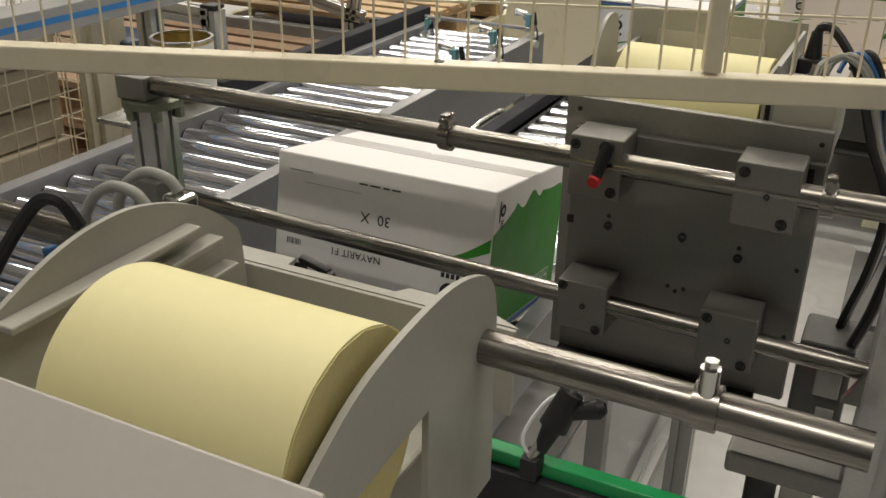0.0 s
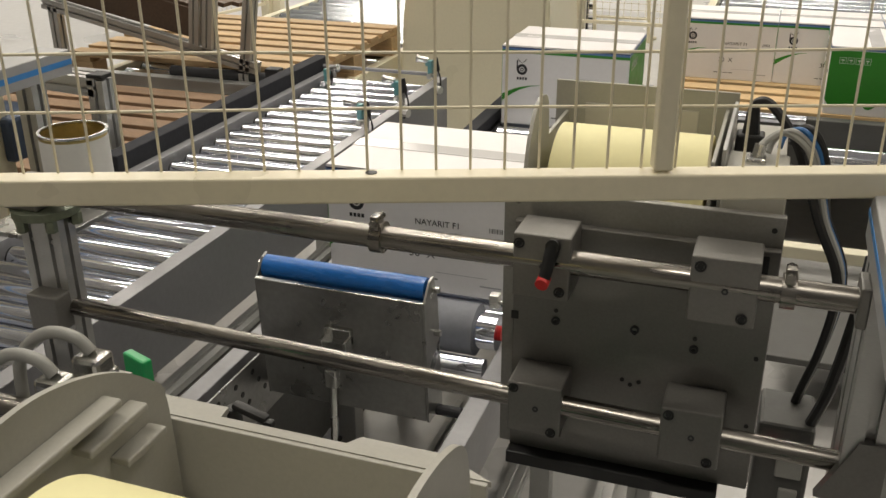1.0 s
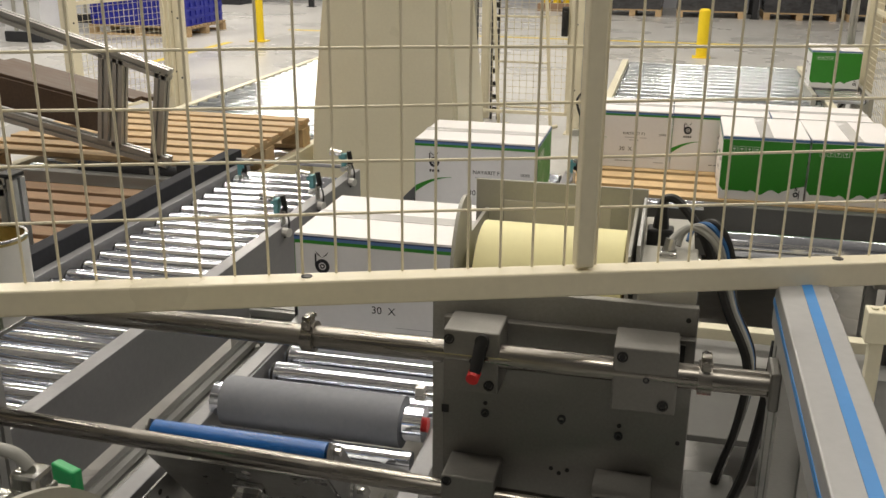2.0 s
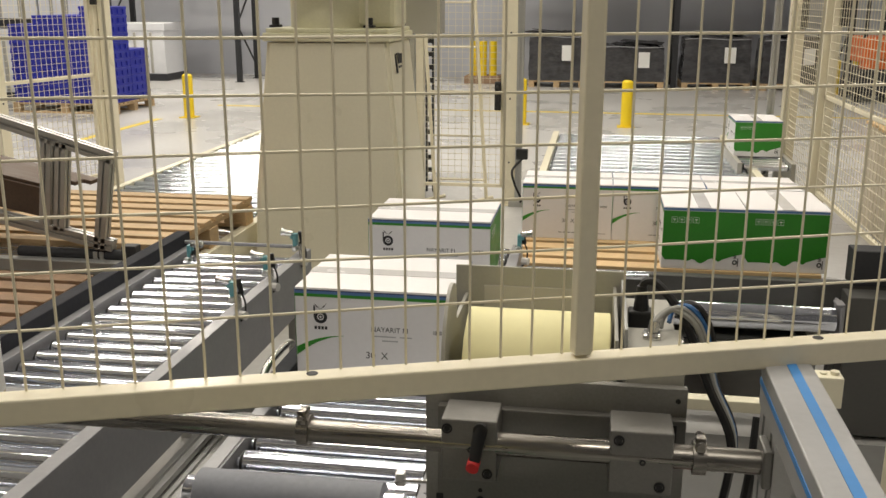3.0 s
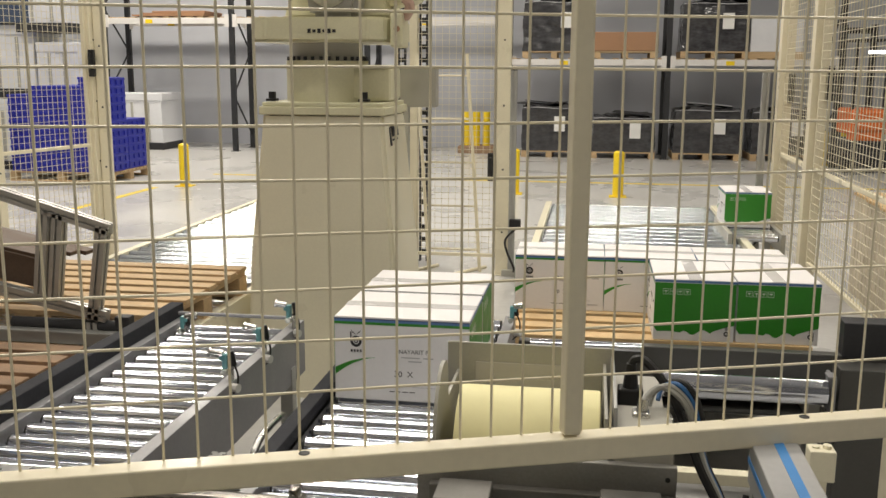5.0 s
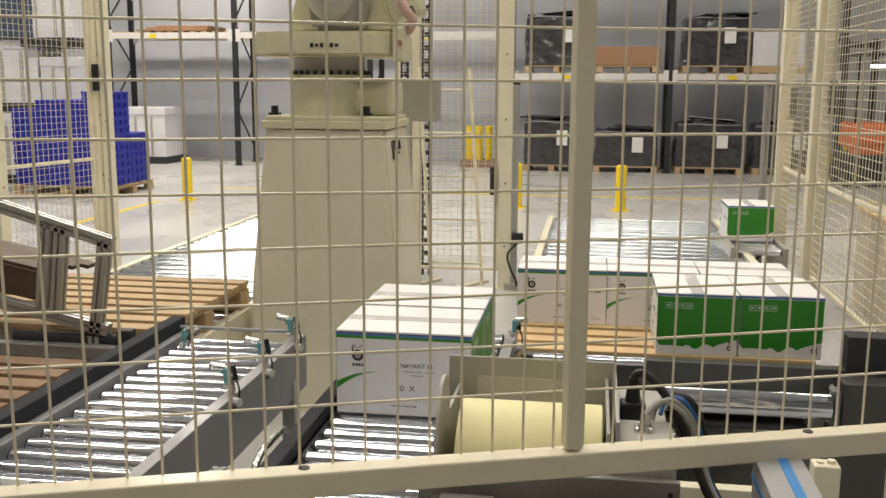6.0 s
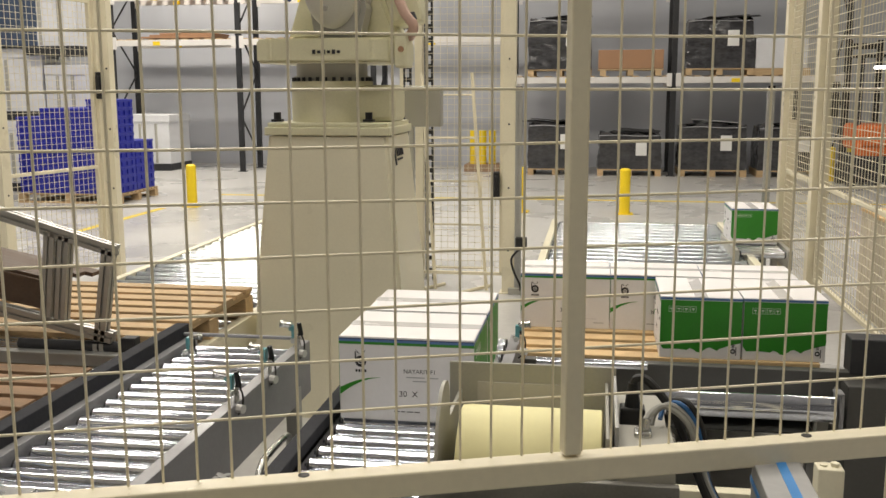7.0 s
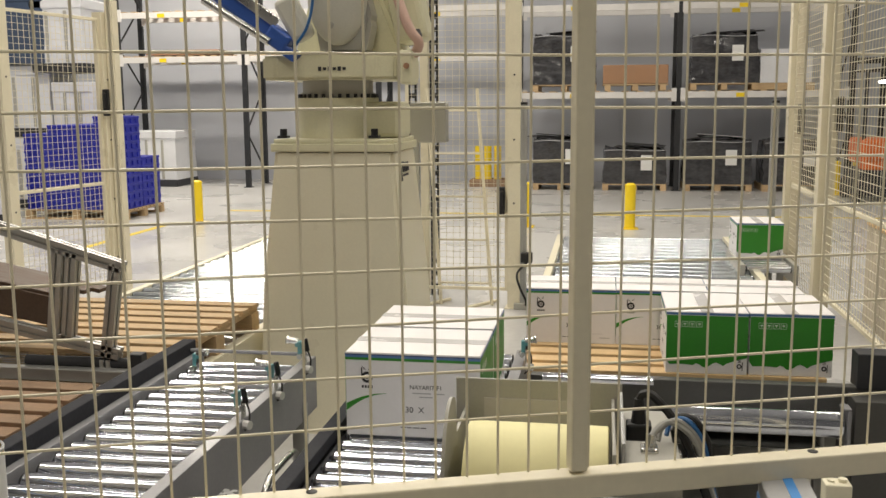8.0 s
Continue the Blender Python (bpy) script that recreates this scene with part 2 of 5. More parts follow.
for lx, ly, power in LAMPS:
    t = thing("ceiling_lamp", (lx, ly, ZH - 0.35), "long white strip lamp added under the ceiling, out of view", "lamp", "ceiling lamps")
    part("housing", bx(B(), (0, 0, 0.05), (1.75, 0.30, 0.06), 0.01), M_BEAM, t)
    part("diffuser", bx(B(), (0, 0, 0.0), (1.70, 0.26, 0.04), 0.01), M_TUBE, t, "glowing white diffuser")
    for hy in (-1, 1):
        part("hanger", cy(B(), (0.7 * hy, 0, 0.08), (0.7 * hy, 0, 0.35), 0.006, 6), M_STEEL, t)
    la = bpy.data.lights.new("strip_light", "AREA")
    la.shape, la.size, la.size_y, la.energy, la.color = "RECTANGLE", 1.70, 0.26, power, (1.0, 0.92, 0.79)
    lo = new("strip_light", la)
    lo.matrix_world = look((lx, ly, ZH - 0.40), (lx, ly, 0)) @ pose(0, 0, 0, 0, 0, 0)


# ---- cartons ----
def carton():
    """A printed carton, 0.40 x 0.325 x 0.252 m, built round the middle of its base."""
    t = thing("carton", (0, 0, 0), "white and green printed seed carton with taped lid", "carton", "cartons")
    w, d, h = CW / 2, CD / 2, CH
    part("body", bx(B(), (0, 0, h / 2), (CW, CD, h), 0.003), M_CARTON, t)
    lid = part("lid", bx(bx(B(), (0, -d / 2 - 0.0005, h + 0.001), (CW - 0.002, d - 0.002, 0.003), 0.001), (0, d / 2 + 0.0005, h + 0.001), (CW - 0.002, d - 0.002, 0.003), 0.001), M_CARTONTOP, t, "two white lid flaps")
    for z in (h + 0.0032, -0.0004):
        part("tape", bx(B(), (0, 0, z), (CW + 0.002, 0.05, 0.0008)), M_TAPE, t, "translucent packing tape")
    e = 0.0006
    for s in (1, -1):
        part("green_stripe", bx(B(), (0, s * (d + e / 2), h - 0.0165), (CW - 0.001, e, 0.008)), M_GREEN, t, "green printed stripe")
        part("blue_stripe", bx(B(), (0, s * (d + e / 2), h - 0.009), (CW - 0.001, e, 0.007)), M_BLUE, t, "blue printed stripe")
        part("navy_stripe", bx(B(), (0, s * (d + e / 2), h - 0.004), (CW - 0.001, e, 0.003)), M_NAVY, t, "navy printed stripe")
        # green end panel with a ragged lower edge
        rim = [(-d + 0.001, h - 0.012), (-d + 0.001, 0.055)]
        for k in range(1, 24):
            u = k / 24
            rim.append((-d + 0.002 + u * (CD - 0.004), 0.045 + 0.018 * math.sin(u * 7 + s) * u + 0.012 * math.sin(u * 23) * (0.4 < u < 0.75) - 0.01 * (u < 0.35) + 0.02 * max(0, u - 0.75)))
        rim += [(d - 0.001, 0.07), (d - 0.001, h - 0.012)]
        a, b = (w, w + e) if s > 0 else (-w - e, -w)
        part("green_panel", slab(B(), [(u * s, v) for u, v in rim], "x", a, b), M_GREEN, t, "green printed end")
        part("blue_stripe", bx(B(), (s * (w + e / 2), 0, h - 0.0055), (e, CD - 0.001, 0.009)), M_BLUE, t, "blue printed stripe")
        # care symbols
        bm = B()
        for k in range(4):
            for c, sz in (((0, 0.011), (0.021, 0.0012)), ((0, -0.011), (0.021, 0.0012)), ((0.011, 0), (0.0012, 0.023)), ((-0.011, 0), (0.0012, 0.023)), ((0, 0.002), (0.011, 0.004)), ((0, -0.003), (0.002, 0.009))):
                bx(bm, (s * (w + e + 0.0003), s * (-0.115 + 0.028 * k + c[0]), h - 0.048 + c[1]), (0.0004, sz[0], sz[1]))
        part("care_symbols", bm, M_WHITEINK, t, "white printed care symbols")
        bm = B()
        ring(bm, (s * (w + 0.0008), s * 0.128, 0.035), 0.010, 0.005, "x", 0.0004)
        for k in range(4):
            bx(bm, (s * (w + 0.0008), s * 0.128, 0.052 + 0.004 * k), (0.0004, 0.012 - 0.003 * (k % 2), 0.002))
        bx(bm, (s * (w + 0.0008), s * 0.14, 0.035), (0.0004, 0.003, 0.034))
        part("emblem", bm, M_INK, t, "small black printed emblem")
        # long face: emblem, swoosh, words, code
        y = s * (d + e)
        bm = B()
        cx = s * 0.135
        ring(bm, (cx, y, h - 0.072), 0.017, 0.009, "y", 0.0006)
        ring(bm, (cx, y, h - 0.072), 0.006, 0.003, "y", 0.0006)
        bx(bm, (cx + s * 0.0155, y, h - 0.058), (0.004, 0.0006, 0.03))
        for q in (1, -1):
            slab(bm, [(cx, h - 0.052), (cx + q * 0.016, h - 0.036), (cx + q * 0.010, h - 0.046)], "y", min(y, y + s * 0.0004), max(y, y + s * 0.0004))
        for k in range(4):
            bx(bm, (cx - s * (-0.013 + 0.0088 * k), y, h - 0.1005), (0.006, 0.0006, 0.008))
        part("emblem", bm, M_INK, t, "round black printed emblem")
        up, lo = [], []
        for k in range(15):
            u = k / 14
            x = s * 0.198 - s * 0.120 * u
            zc = h - 0.158 + 0.038 * math.sin(min(1, u * 1.3) * 1.5) - 0.006 * u + 0.018 * max(0, u - 0.6)
            th = 0.016 * (1 - u) ** 1.6 + 0.0008
            up.append((x, zc + th * 0.3))
            lo.append((x, zc - th))
        part("swoosh", slab(B(), up + lo[::-1], "y", min(y, y + s * 0.0003), max(y, y + s * 0.0003)), M_GREEN, t, "green printed swoosh")
        rot = pose(0, 0, 0, 90, 0, 0) if s < 0 else pose(0, 0, 0, 90, 0, 180)
        lettering("variety_name", "NAYARIT F1", 0.0178, M_INK, t, Matrix.Translation((s * -0.008 * -1, y + s * 0.0002, h - 0.103)) @ rot, "black printed variety name")
        lettering("count", "30  X", 0.025, M_INK, t, Matrix.Translation((s * 0.022, y + s * 0.0002, h - 0.174)) @ rot, "black printed count")
        for a0, ln, zz, th in ((0.0, 0.055, 0.115, 0.0030), (0.065, 0.03, 0.115, 0.0030), (0.02, 0.04, 0.126, 0.0030), (0.035, 0.11, h - 0.046, 0.0010), (0.13, 0.045, h - 0.028, 0.0030)):
            part("small_print", bx(B(), (s * -1 * (a0 + ln / 2), y, h - zz), (ln, 0.0005, th)), M_GREYINK, t, "grey line of small print")
        bm = B()
        for a0, ln in ((-0.036, 0.016), (-0.016, 0.012), (0.002, 0.018), (0.024, 0.016)):
            bx(bm, (s * -1 * (a0 + ln / 2), y, 0.030), (ln, 0.0005, 0.0026))
        part("slogan", bm, M_INK, t, "line of small dark print")
        bm = B()
        for k in range(9):
            bx(bm, (s * -1 * (0.149 + 0.0032 * k), y, h - 0.098), (0.0010 + 0.0008 * (k * 5 % 3 == 1), 0.0005, 0.010))
        part("bar_code", bm, M_INK, t, "dark printed bars")
    return t


def ring(bm, c, r, ri, axis, th):
    n = 18
    out = []
    for rr in (r, ri):
        out.append([(rr * math.cos(2 * math.pi * k / n), rr * math.sin(2 * math.pi * k / n)) for k in range(n)])
    def at(u, v, w):
        return Vector(c) + Vector({"x": (w, u, v), "y": (u, w, v), "z": (u, v, w)}[axis])
    top = [[bm.verts.new(at(u, v, sgn * th / 2)) for u, v in o] for o in out for sgn in (1,)]
    bot = [[bm.verts.new(at(u, v, -th / 2)) for u, v in o] for o in out]
    for k in range(n):
        j = (k + 1) % n
        bm.faces.new((top[0][k], top[0][j], top[1][j], top[1][k]))
        bm.faces.new((bot[0][j], bot[0][k], bot[1][k], bot[1][j]))
        bm.faces.new((top[0][j], top[0][k], bot[0][k], bot[0][j]))
        bm.faces.new((top[1][k], top[1][j], bot[1][j], bot[1][k]))
    return bm


XC = -0.94
turned_carton = carton()
turned_carton.name = "carton"
waiting_carton = copy_thing(turned_carton, pose(XC, 3.60, ZC + 0.003))
for cx, cy_, rz in ((-0.538, 4.882, 0.5), (-0.134, 4.888, -0.4), (0.270, 4.884, 0.3)):
    tagged(copy_thing(turned_carton, pose(cx, cy_, ZP, 0, 0, rz)), "white and green printed carton stacked on a pallet", group="cartons on the pallet")
for cx in (0.018, 0.340):
    c = tagged(copy_thing(turned_carton, pose(cx, 4.50 + 0.01 * (cx > 0.1), ZP, 0, 0, -90 + 0.7 * (cx > 0.1))), "printed carton on a pallet, its green end outward", group="cartons on the pallet")
tagged(turned_carton, "white and green printed carton tipped over on the conveyor")
tagged(waiting_carton, "white and green printed carton waiting on the conveyor")


# ---- safety fence over the machine ----
FA = radians(20.2)
FD = Vector((math.cos(FA), math.sin(FA), 0))
FP = Vector((-0.43, 1.568, 0))


def fence_near():
    t = thing("safety_fence", (FP.x, FP.y, 0), "cream steel mesh safety fence panel above the machine", "fence")
    R = Matrix.Rotation(FA, 3, "Z")
    def fbx(bm, s, n, z, size, bev=0.002):
        return bx(bm, R @ Vector((s, n, z)), size, bev, R)
    part("bottom_rail", fbx(B(), -0.2, 0, 1.181, (2.6, 0.030, 0.030), 0.0025), M_FENCE, t)
    part("top_rail", fbx(B(), -0.2, 0, 2.50, (2.6, 0.030, 0.030), 0.0025), M_FENCE, t)
    part("upright", fbx(B(), 0.0025, 0.0, 1.849, (0.021, 0.022, 1.30), 0.0025), M_FENCE, t)
    part("post", fbx(B(), 0.462, 0, 0.583, (0.04, 0.04, 1.166), 0.003), M_FENCE, t)
    for s in (-1.515, 1.115):
        part("post", fbx(B(), s, 0, 1.27, (0.04, 0.04, 2.54), 0.003), M_FENCE, t)
    for k in range(-34, 30):
        s = -0.205 + 0.0375 * k
        if -1.49 < s < 1.09:
            part("wire", cy(B(), R @ Vector((s, 0.010, 1.196)), R @ Vector((s + 0.002 * math.sin(k * 1.7), 0.010, 2.486)), 0.0016, 6), M_FENCE, t, smooth=True)
    for k in range(21):
        z = 1.264 + 0.0605 * k
        pts = [R @ Vector((-1.495 + 2.59 * j / 12, 0.0134, z + 0.0012 * math.sin(j * 1.3 + k * 2.1))) for j in range(13)]
        part("wire", pipe(B(), pts, 0.0017, 6, 2), M_FENCE, t, smooth=True)
    for s in (-0.313, 0.314, -0.94):
        part("rivet_hole", cy(B(), R @ Vector((s, 0.002, 1.1955)), R @ Vector((s, 0.002, 1.1968)), 0.0065, 14), M_BLACK, t, "dark bored hole")
    return t


fence_near()


# ---- turning station: shafts, plate and blocks ----
M_GREYG = material("oily_green_steel", (0.16, 0.18, 0.13), 0.4, 0.6, var=0.3, scale=30)


def shaft_clamp(bm, x, y, z, r, tall=0.02):
    cy(bm, (x - 0.008, y, z), (x + 0.008, y, z), r + 0.006, 18)
    bx(bm, (x, y - 0.006, z + r + 0.008), (0.012, 0.02, tall), 0.002)
    cy(bm, (x, y - 0.022, z + r + 0.01), (x, y + 0.014, z + r + 0.01), 0.0045, 10)
    return bm


def guide_frame():
    t = thing("shaft_guide", (-0.8, 1.62, 0), "aluminium guide frame with two ground steel shafts", "machine frame")
    o = Vector((0.8, -1.62, 0))
    def L(x, y, z):
        return Vector((x, y, z)) + o
    up = part("upright", B_upright(L), M_ALU, t, "slotted aluminium upright")
    part("upright", profile2(B(), L(-0.165, 1.645, 0), L(-0.165, 1.645, 1.13), 0.055, 0.09), M_ALU, t, "slotted aluminium upright")
    fl = part("flange", cy(B(), L(-1.335, 1.625, 1.012), L(-1.335, 1.625, 1.024), 0.050, 24), M_GREYG, t, "oily steel flange", smooth=True)
    for k in range(6):
        a = k * math.pi / 3 + 0.3
        part("bolt", cy(B(), L(-1.335 + 0.044 * math.cos(a), 1.625 + 0.044 * math.sin(a), 0.994), L(-1.335 + 0.044 * math.cos(a), 1.625 + 0.044 * math.sin(a), 1.012), 0.009, 6), M_GREYG, fl, "dull hexagon bolt")
    part("end_block", bx(B(), L(-1.350, 1.62, 1.044), (0.060, 0.060, 0.040), 0.003), M_ALUPLATE, t)
    part("end_block", bx(B(), L(-1.33, 1.60, 0.862), (0.055, 0.05, 0.06), 0.003), M_ALUPLATE, t)
    part("end_block", bx(B(), L(-0.198, 1.617, 1.052), (0.012, 0.052, 0.05), 0.003), M_ALUPLATE, t)
    s1 = part("shaft", cy(B(), L(-1.37, 1.615, 1.048), L(-0.19, 1.615, 1.052), 0.0155, 28), M_SHAFT, t, "ground steel shaft", smooth=True)
    s2 = part("shaft", cy(B(), L(-1.35, 1.615, 0.862), L(-0.19, 1.615, 0.836), 0.0135, 28), M_SHAFT, t, "ground steel shaft", smooth=True)
    part("shaft_collar", shaft_clamp(B(), *L(-0.785, 1.615, 1.050), 0.0155), M_SHAFT, t, "steel collar with screw", smooth=True)
    part("shaft_collar", shaft_clamp(B(), *L(-0.277, 1.615, 1.052), 0.0155), M_SHAFT, t, "steel collar with screw", smooth=True)
    # bracket on the right upright
    part("gusset", slab(B(), [(L(-0.215, 0, 0).x, 0.80), (L(-0.135, 0, 0).x, 0.80), (L(-0.135, 0, 0).x, 0.885), (L(-0.175, 0, 0).x, 0.885)], "y", L(0, 1.585, 0).y, L(0, 1.600, 0).y), M_ALUPLATE, t, "bent sheet gusset")
    return t


def profile2(bm, p, q, wx, wy):
    """A twin-slot profile: two square profiles side by side along y."""
    n = max(1, round(max(wx, wy) / min(wx, wy)))
    w = min(wx, wy)
    along = Vector((1, 0, 0)) if wx > wy else Vector((0, 1, 0))
    for k in range(n):
        profile(bm, Vector(p) + along * (k - (n - 1) / 2) * w, Vector(q) + along * (k - (n - 1) / 2) * w, w * 0.999)
    return bm


def B_upright(L):
    return profile2(B(), L(-1.338, 1.625, 0), L(-1.338, 1.625, 1.012), 0.072, 0.036)


guide_frame()


# lighter than the front plate: light on the top band put into colour
M_PLATE2 = material("lit_backing_plate", (0.26, 0.255, 0.24), 0.40, 0.45, var=0.12, scale=9, fine=240)


def carriage():
    t = thing("carriage_plate", (-0.452, 1.67, 0.74), "grey aluminium carriage plate with four bearing blocks on shafts", "machine plate")
    def L(x, y, z):
        return (x + 0.452, y - 1.67, z - 0.74)
    part("plate", bx(B(), L(-0.452, 1.672, 0.904), (0.326, 0.014, 0.345), 0.0015), M_ALUPLATE, t)
    # rear plate shows above the front one as the lit band
    part("rear_plate", bx(B(), L(-0.461, 1.686, 0.920), (0.346, 0.013, 0.390), 0.0015), M_PLATE2, t, "backing plate coloured paler for its lit top band")
    part("base_strip", bx(B(), L(-0.47, 1.66, 0.722), (0.29, 0.03, 0.02), 0.002), M_BLACK, t, "black lower strip")
    for x, z, w, h in ((-0.564, 1.045, 0.072, 0.085), (-0.348, 1.045, 0.078, 0.085), (-0.566, 0.838, 0.072, 0.075), (-0.366, 0.838, 0.075, 0.080)):
        b = part("bearing_block", bx(B(), L(x, 1.632, z), (w, 0.064, h), 0.0025), M_ALUPLATE, t, "milled aluminium bearing block")
        for dx, dz in ((-0.028, 0.030), (0.024, -0.030)):
            part("screw", ring(cy(B(), L(x + dx, 1.602, z + dz), L(x + dx, 1.5985, z + dz), 0.0042, 6), L(x + dx, 1.5988, z + dz), 0.0068, 0.0048, "y", 0.002), M_BLACK, b, "dark socket screw")
        part("oil_port", ring(B(), L(x + 0.002, 1.5995, z + 0.002), 0.004, 0.002, "y", 0.0012), M_DARK, b)
    for x, z in ((-0.556, 0.955), (-0.556, 0.938), (-0.376, 0.945), (-0.376, 0.928), (-0.452, 0.940), (-0.463, 0.868), (-0.452, 0.862), (-0.441, 0.868), (-0.454, 1.028), (-0.440, 1.028), (-0.30, 0.93), (-0.30, 0.83)):
        part("tapped_hole", cy(B(), L(x, 1.6652, z), L(x, 1.6638, z), 0.0030, 10), M_BLACK, t, "dark tapped hole")
    for x, z in ((-0.452, 0.945), (-0.556, 0.940), (-0.376, 0.930)):
        part("screw", ring(B(), L(x, 1.664, z), 0.0058, 0.0032, "y", 0.003), M_DARK, t)
    for x in (-0.615, -0.300):
        part("tapped_hole", cy(B(), L(x, 1.6796, 1.098), L(x, 1.6780, 1.098), 0.0034, 10), M_BLACK, t, "dark tapped hole")
    part("slot", bx(B(), L(-0.305, 1.6645, 1.058), (0.008, 0.002, 0.024), 0.0008), M_BLACK, t, "dark milled slot")
    part("slot", bx(B(), L(-0.612, 1.6645, 0.94), (0.010, 0.002, 0.012), 0.0008), M_BLACK, t, "dark milled slot")
    h = part("clamp_lever", cy(cy(B(), L(-0.549, 1.598, 1.078), L(-0.554, 1.576, 1.042), 0.0092, 14, 0.0072), L(-0.549, 1.602, 1.076), L(-0.549, 1.590, 1.079), 0.0085, 14), M_BLACK, t, "black clamping lever", smooth=True)
    part("cap", cy(B(), L(-0.5545, 1.582, 1.041), L(-0.5555, 1.568, 1.037), 0.0082, 16), M_RED, h, "red button cap", smooth=True)
    return t


carriage()


def blue_tape_beam():
    t = thing("support_beam", (-0.175, 1.42, 1.11), "pale aluminium beam with a strip of blue tape", "beam")
    part("beam", bx(B(), (0, 0, 0.032), (0.058, 0.47, 0.056), 0.002), M_PALEBEAM, t)
    part("tape_strip", bx(B(), (0.004, 0, 0.0605), (0.012, 0.472, 0.0008)), M_TAPEBLUE, t, "blue tape")
    part("post", profile(B(), (0, -0.2, -1.11), (0, -0.2, 0.003), 0.055), M_ALU, t)
    part("side_tape", bx(B(), (-0.0295, 0, 0.035), (0.0008, 0.472, 0.008)), M_TAPEBLUE, t, "blue tape")
    return t


blue_tape_beam()


# ---- conveyors ----
def roller_conveyor(name, x0, x1, y0, y1, z, pitch, r, label, rails, group="", leg_z=True, roll_mat=None, axle=0.018):
    """Rollers along x between two rails that run along y; rails: (left, right) of (inner x, outer x, z low, z high, material)."""
    t = thing(name, ((x0 + x1) / 2, (y0 + y1) / 2, 0), label, "conveyor", group)
    o = t.location
    for xi, xo, zl, zh, mat, lab in rails:
        part("side_rail", bx(B(), ((xi + xo) / 2 - o.x, 0, (zl + zh) / 2), (abs(xo - xi), y1 - y0, zh - zl), 0.002), mat, t, lab)
    n = int((y1 - y0 - pitch * 0.6) / pitch) + 1
    me = None
    for k in range(n):
        y = y0 + pitch * 0.5 + k * pitch - o.y
        if me is None:
            bm = cy(B(), (x0 + axle - o.x, 0, z - r), (x1 - axle - o.x, 0, z - r), r, 24)
            cy(bm, (x0 - o.x, 0, z - r), (x0 + axle - o.x, 0, z - r), r * 0.45, 10)
            cy(bm, (x1 - axle - o.x, 0, z - r), (x1 - o.x, 0, z - r), r * 0.45, 10)
            first = part("roller", bm, roll_mat or M_CHROME, t, smooth=True)
            first.location.y = y
            me = first.data
            cap = None
        else:
            ob = new("roller", me)
            ob.parent = t
            ob.location.y = y
            first = ob
        for xb in (x0 + axle - 0.004, x1 - axle + 0.004):
            if cap is None:
                seal = part("bearing", cy(B(), (-0.003, 0, z - r), (0.003, 0, z - r), r * 0.92, 16), M_BLACK, first, smooth=True)
                cap = seal.data
            else:
                seal = new("bearing", cap)
                seal.parent = first
            seal["label"] = "black roller bearing"
            seal.location.x = xb - o.x
    if leg_z:
        for y in (y0 + 0.15, y1 - 0.15):
            for x in (x0 - 0.02, x1 + 0.02):
                part("leg", bx(B(), (x - o.x, y - o.y, (z - 0.12) / 2), (0.045, 0.045, z - 0.12), 0.002), M_ALU, t)
    return t


M_GUARD = material("charcoal_guide_plastic", (0.034, 0.035, 0.042), 0.8, var=0.2)
M_GUARD.node_tree.nodes["Principled BSDF"].inputs["Specular IOR Level"].default_value = 0.2
Z1 = 0.700
c1 = roller_conveyor("roller_conveyor", -1.875, -1.475, 0.25, 3.76, Z1, 0.077, 0.0295, "carton infeed roller conveyor with grey side rails",
                     ((-1.875, -1.915, 0.56, 0.715, M_RAIL, ""), (-1.475, -1.437, 0.52, 0.715, M_RAIL, "")))
# dark sheet put in for the shade seen through the roller gaps
part("under_pan", bx(B(), (0, 0, 0.600), (0.39, 3.4, 0.006), 0.001), M_DARK, c1, "dark sheet added for the shade between the rollers")
part("guard_strip", bx(B(), (-1.930 + 1.675, 1.125, 0.735), (0.05, 1.26, 0.055), 0.003), M_GUARD, c1, "dark grey plastic guide strip")
part("end_stop", cy(B(), (-1.90 + 1.675, 1.70, 0.735), (-1.45 + 1.675, 1.70, 0.735), 0.007, 10), M_RAIL, c1, "thin end stop bar")


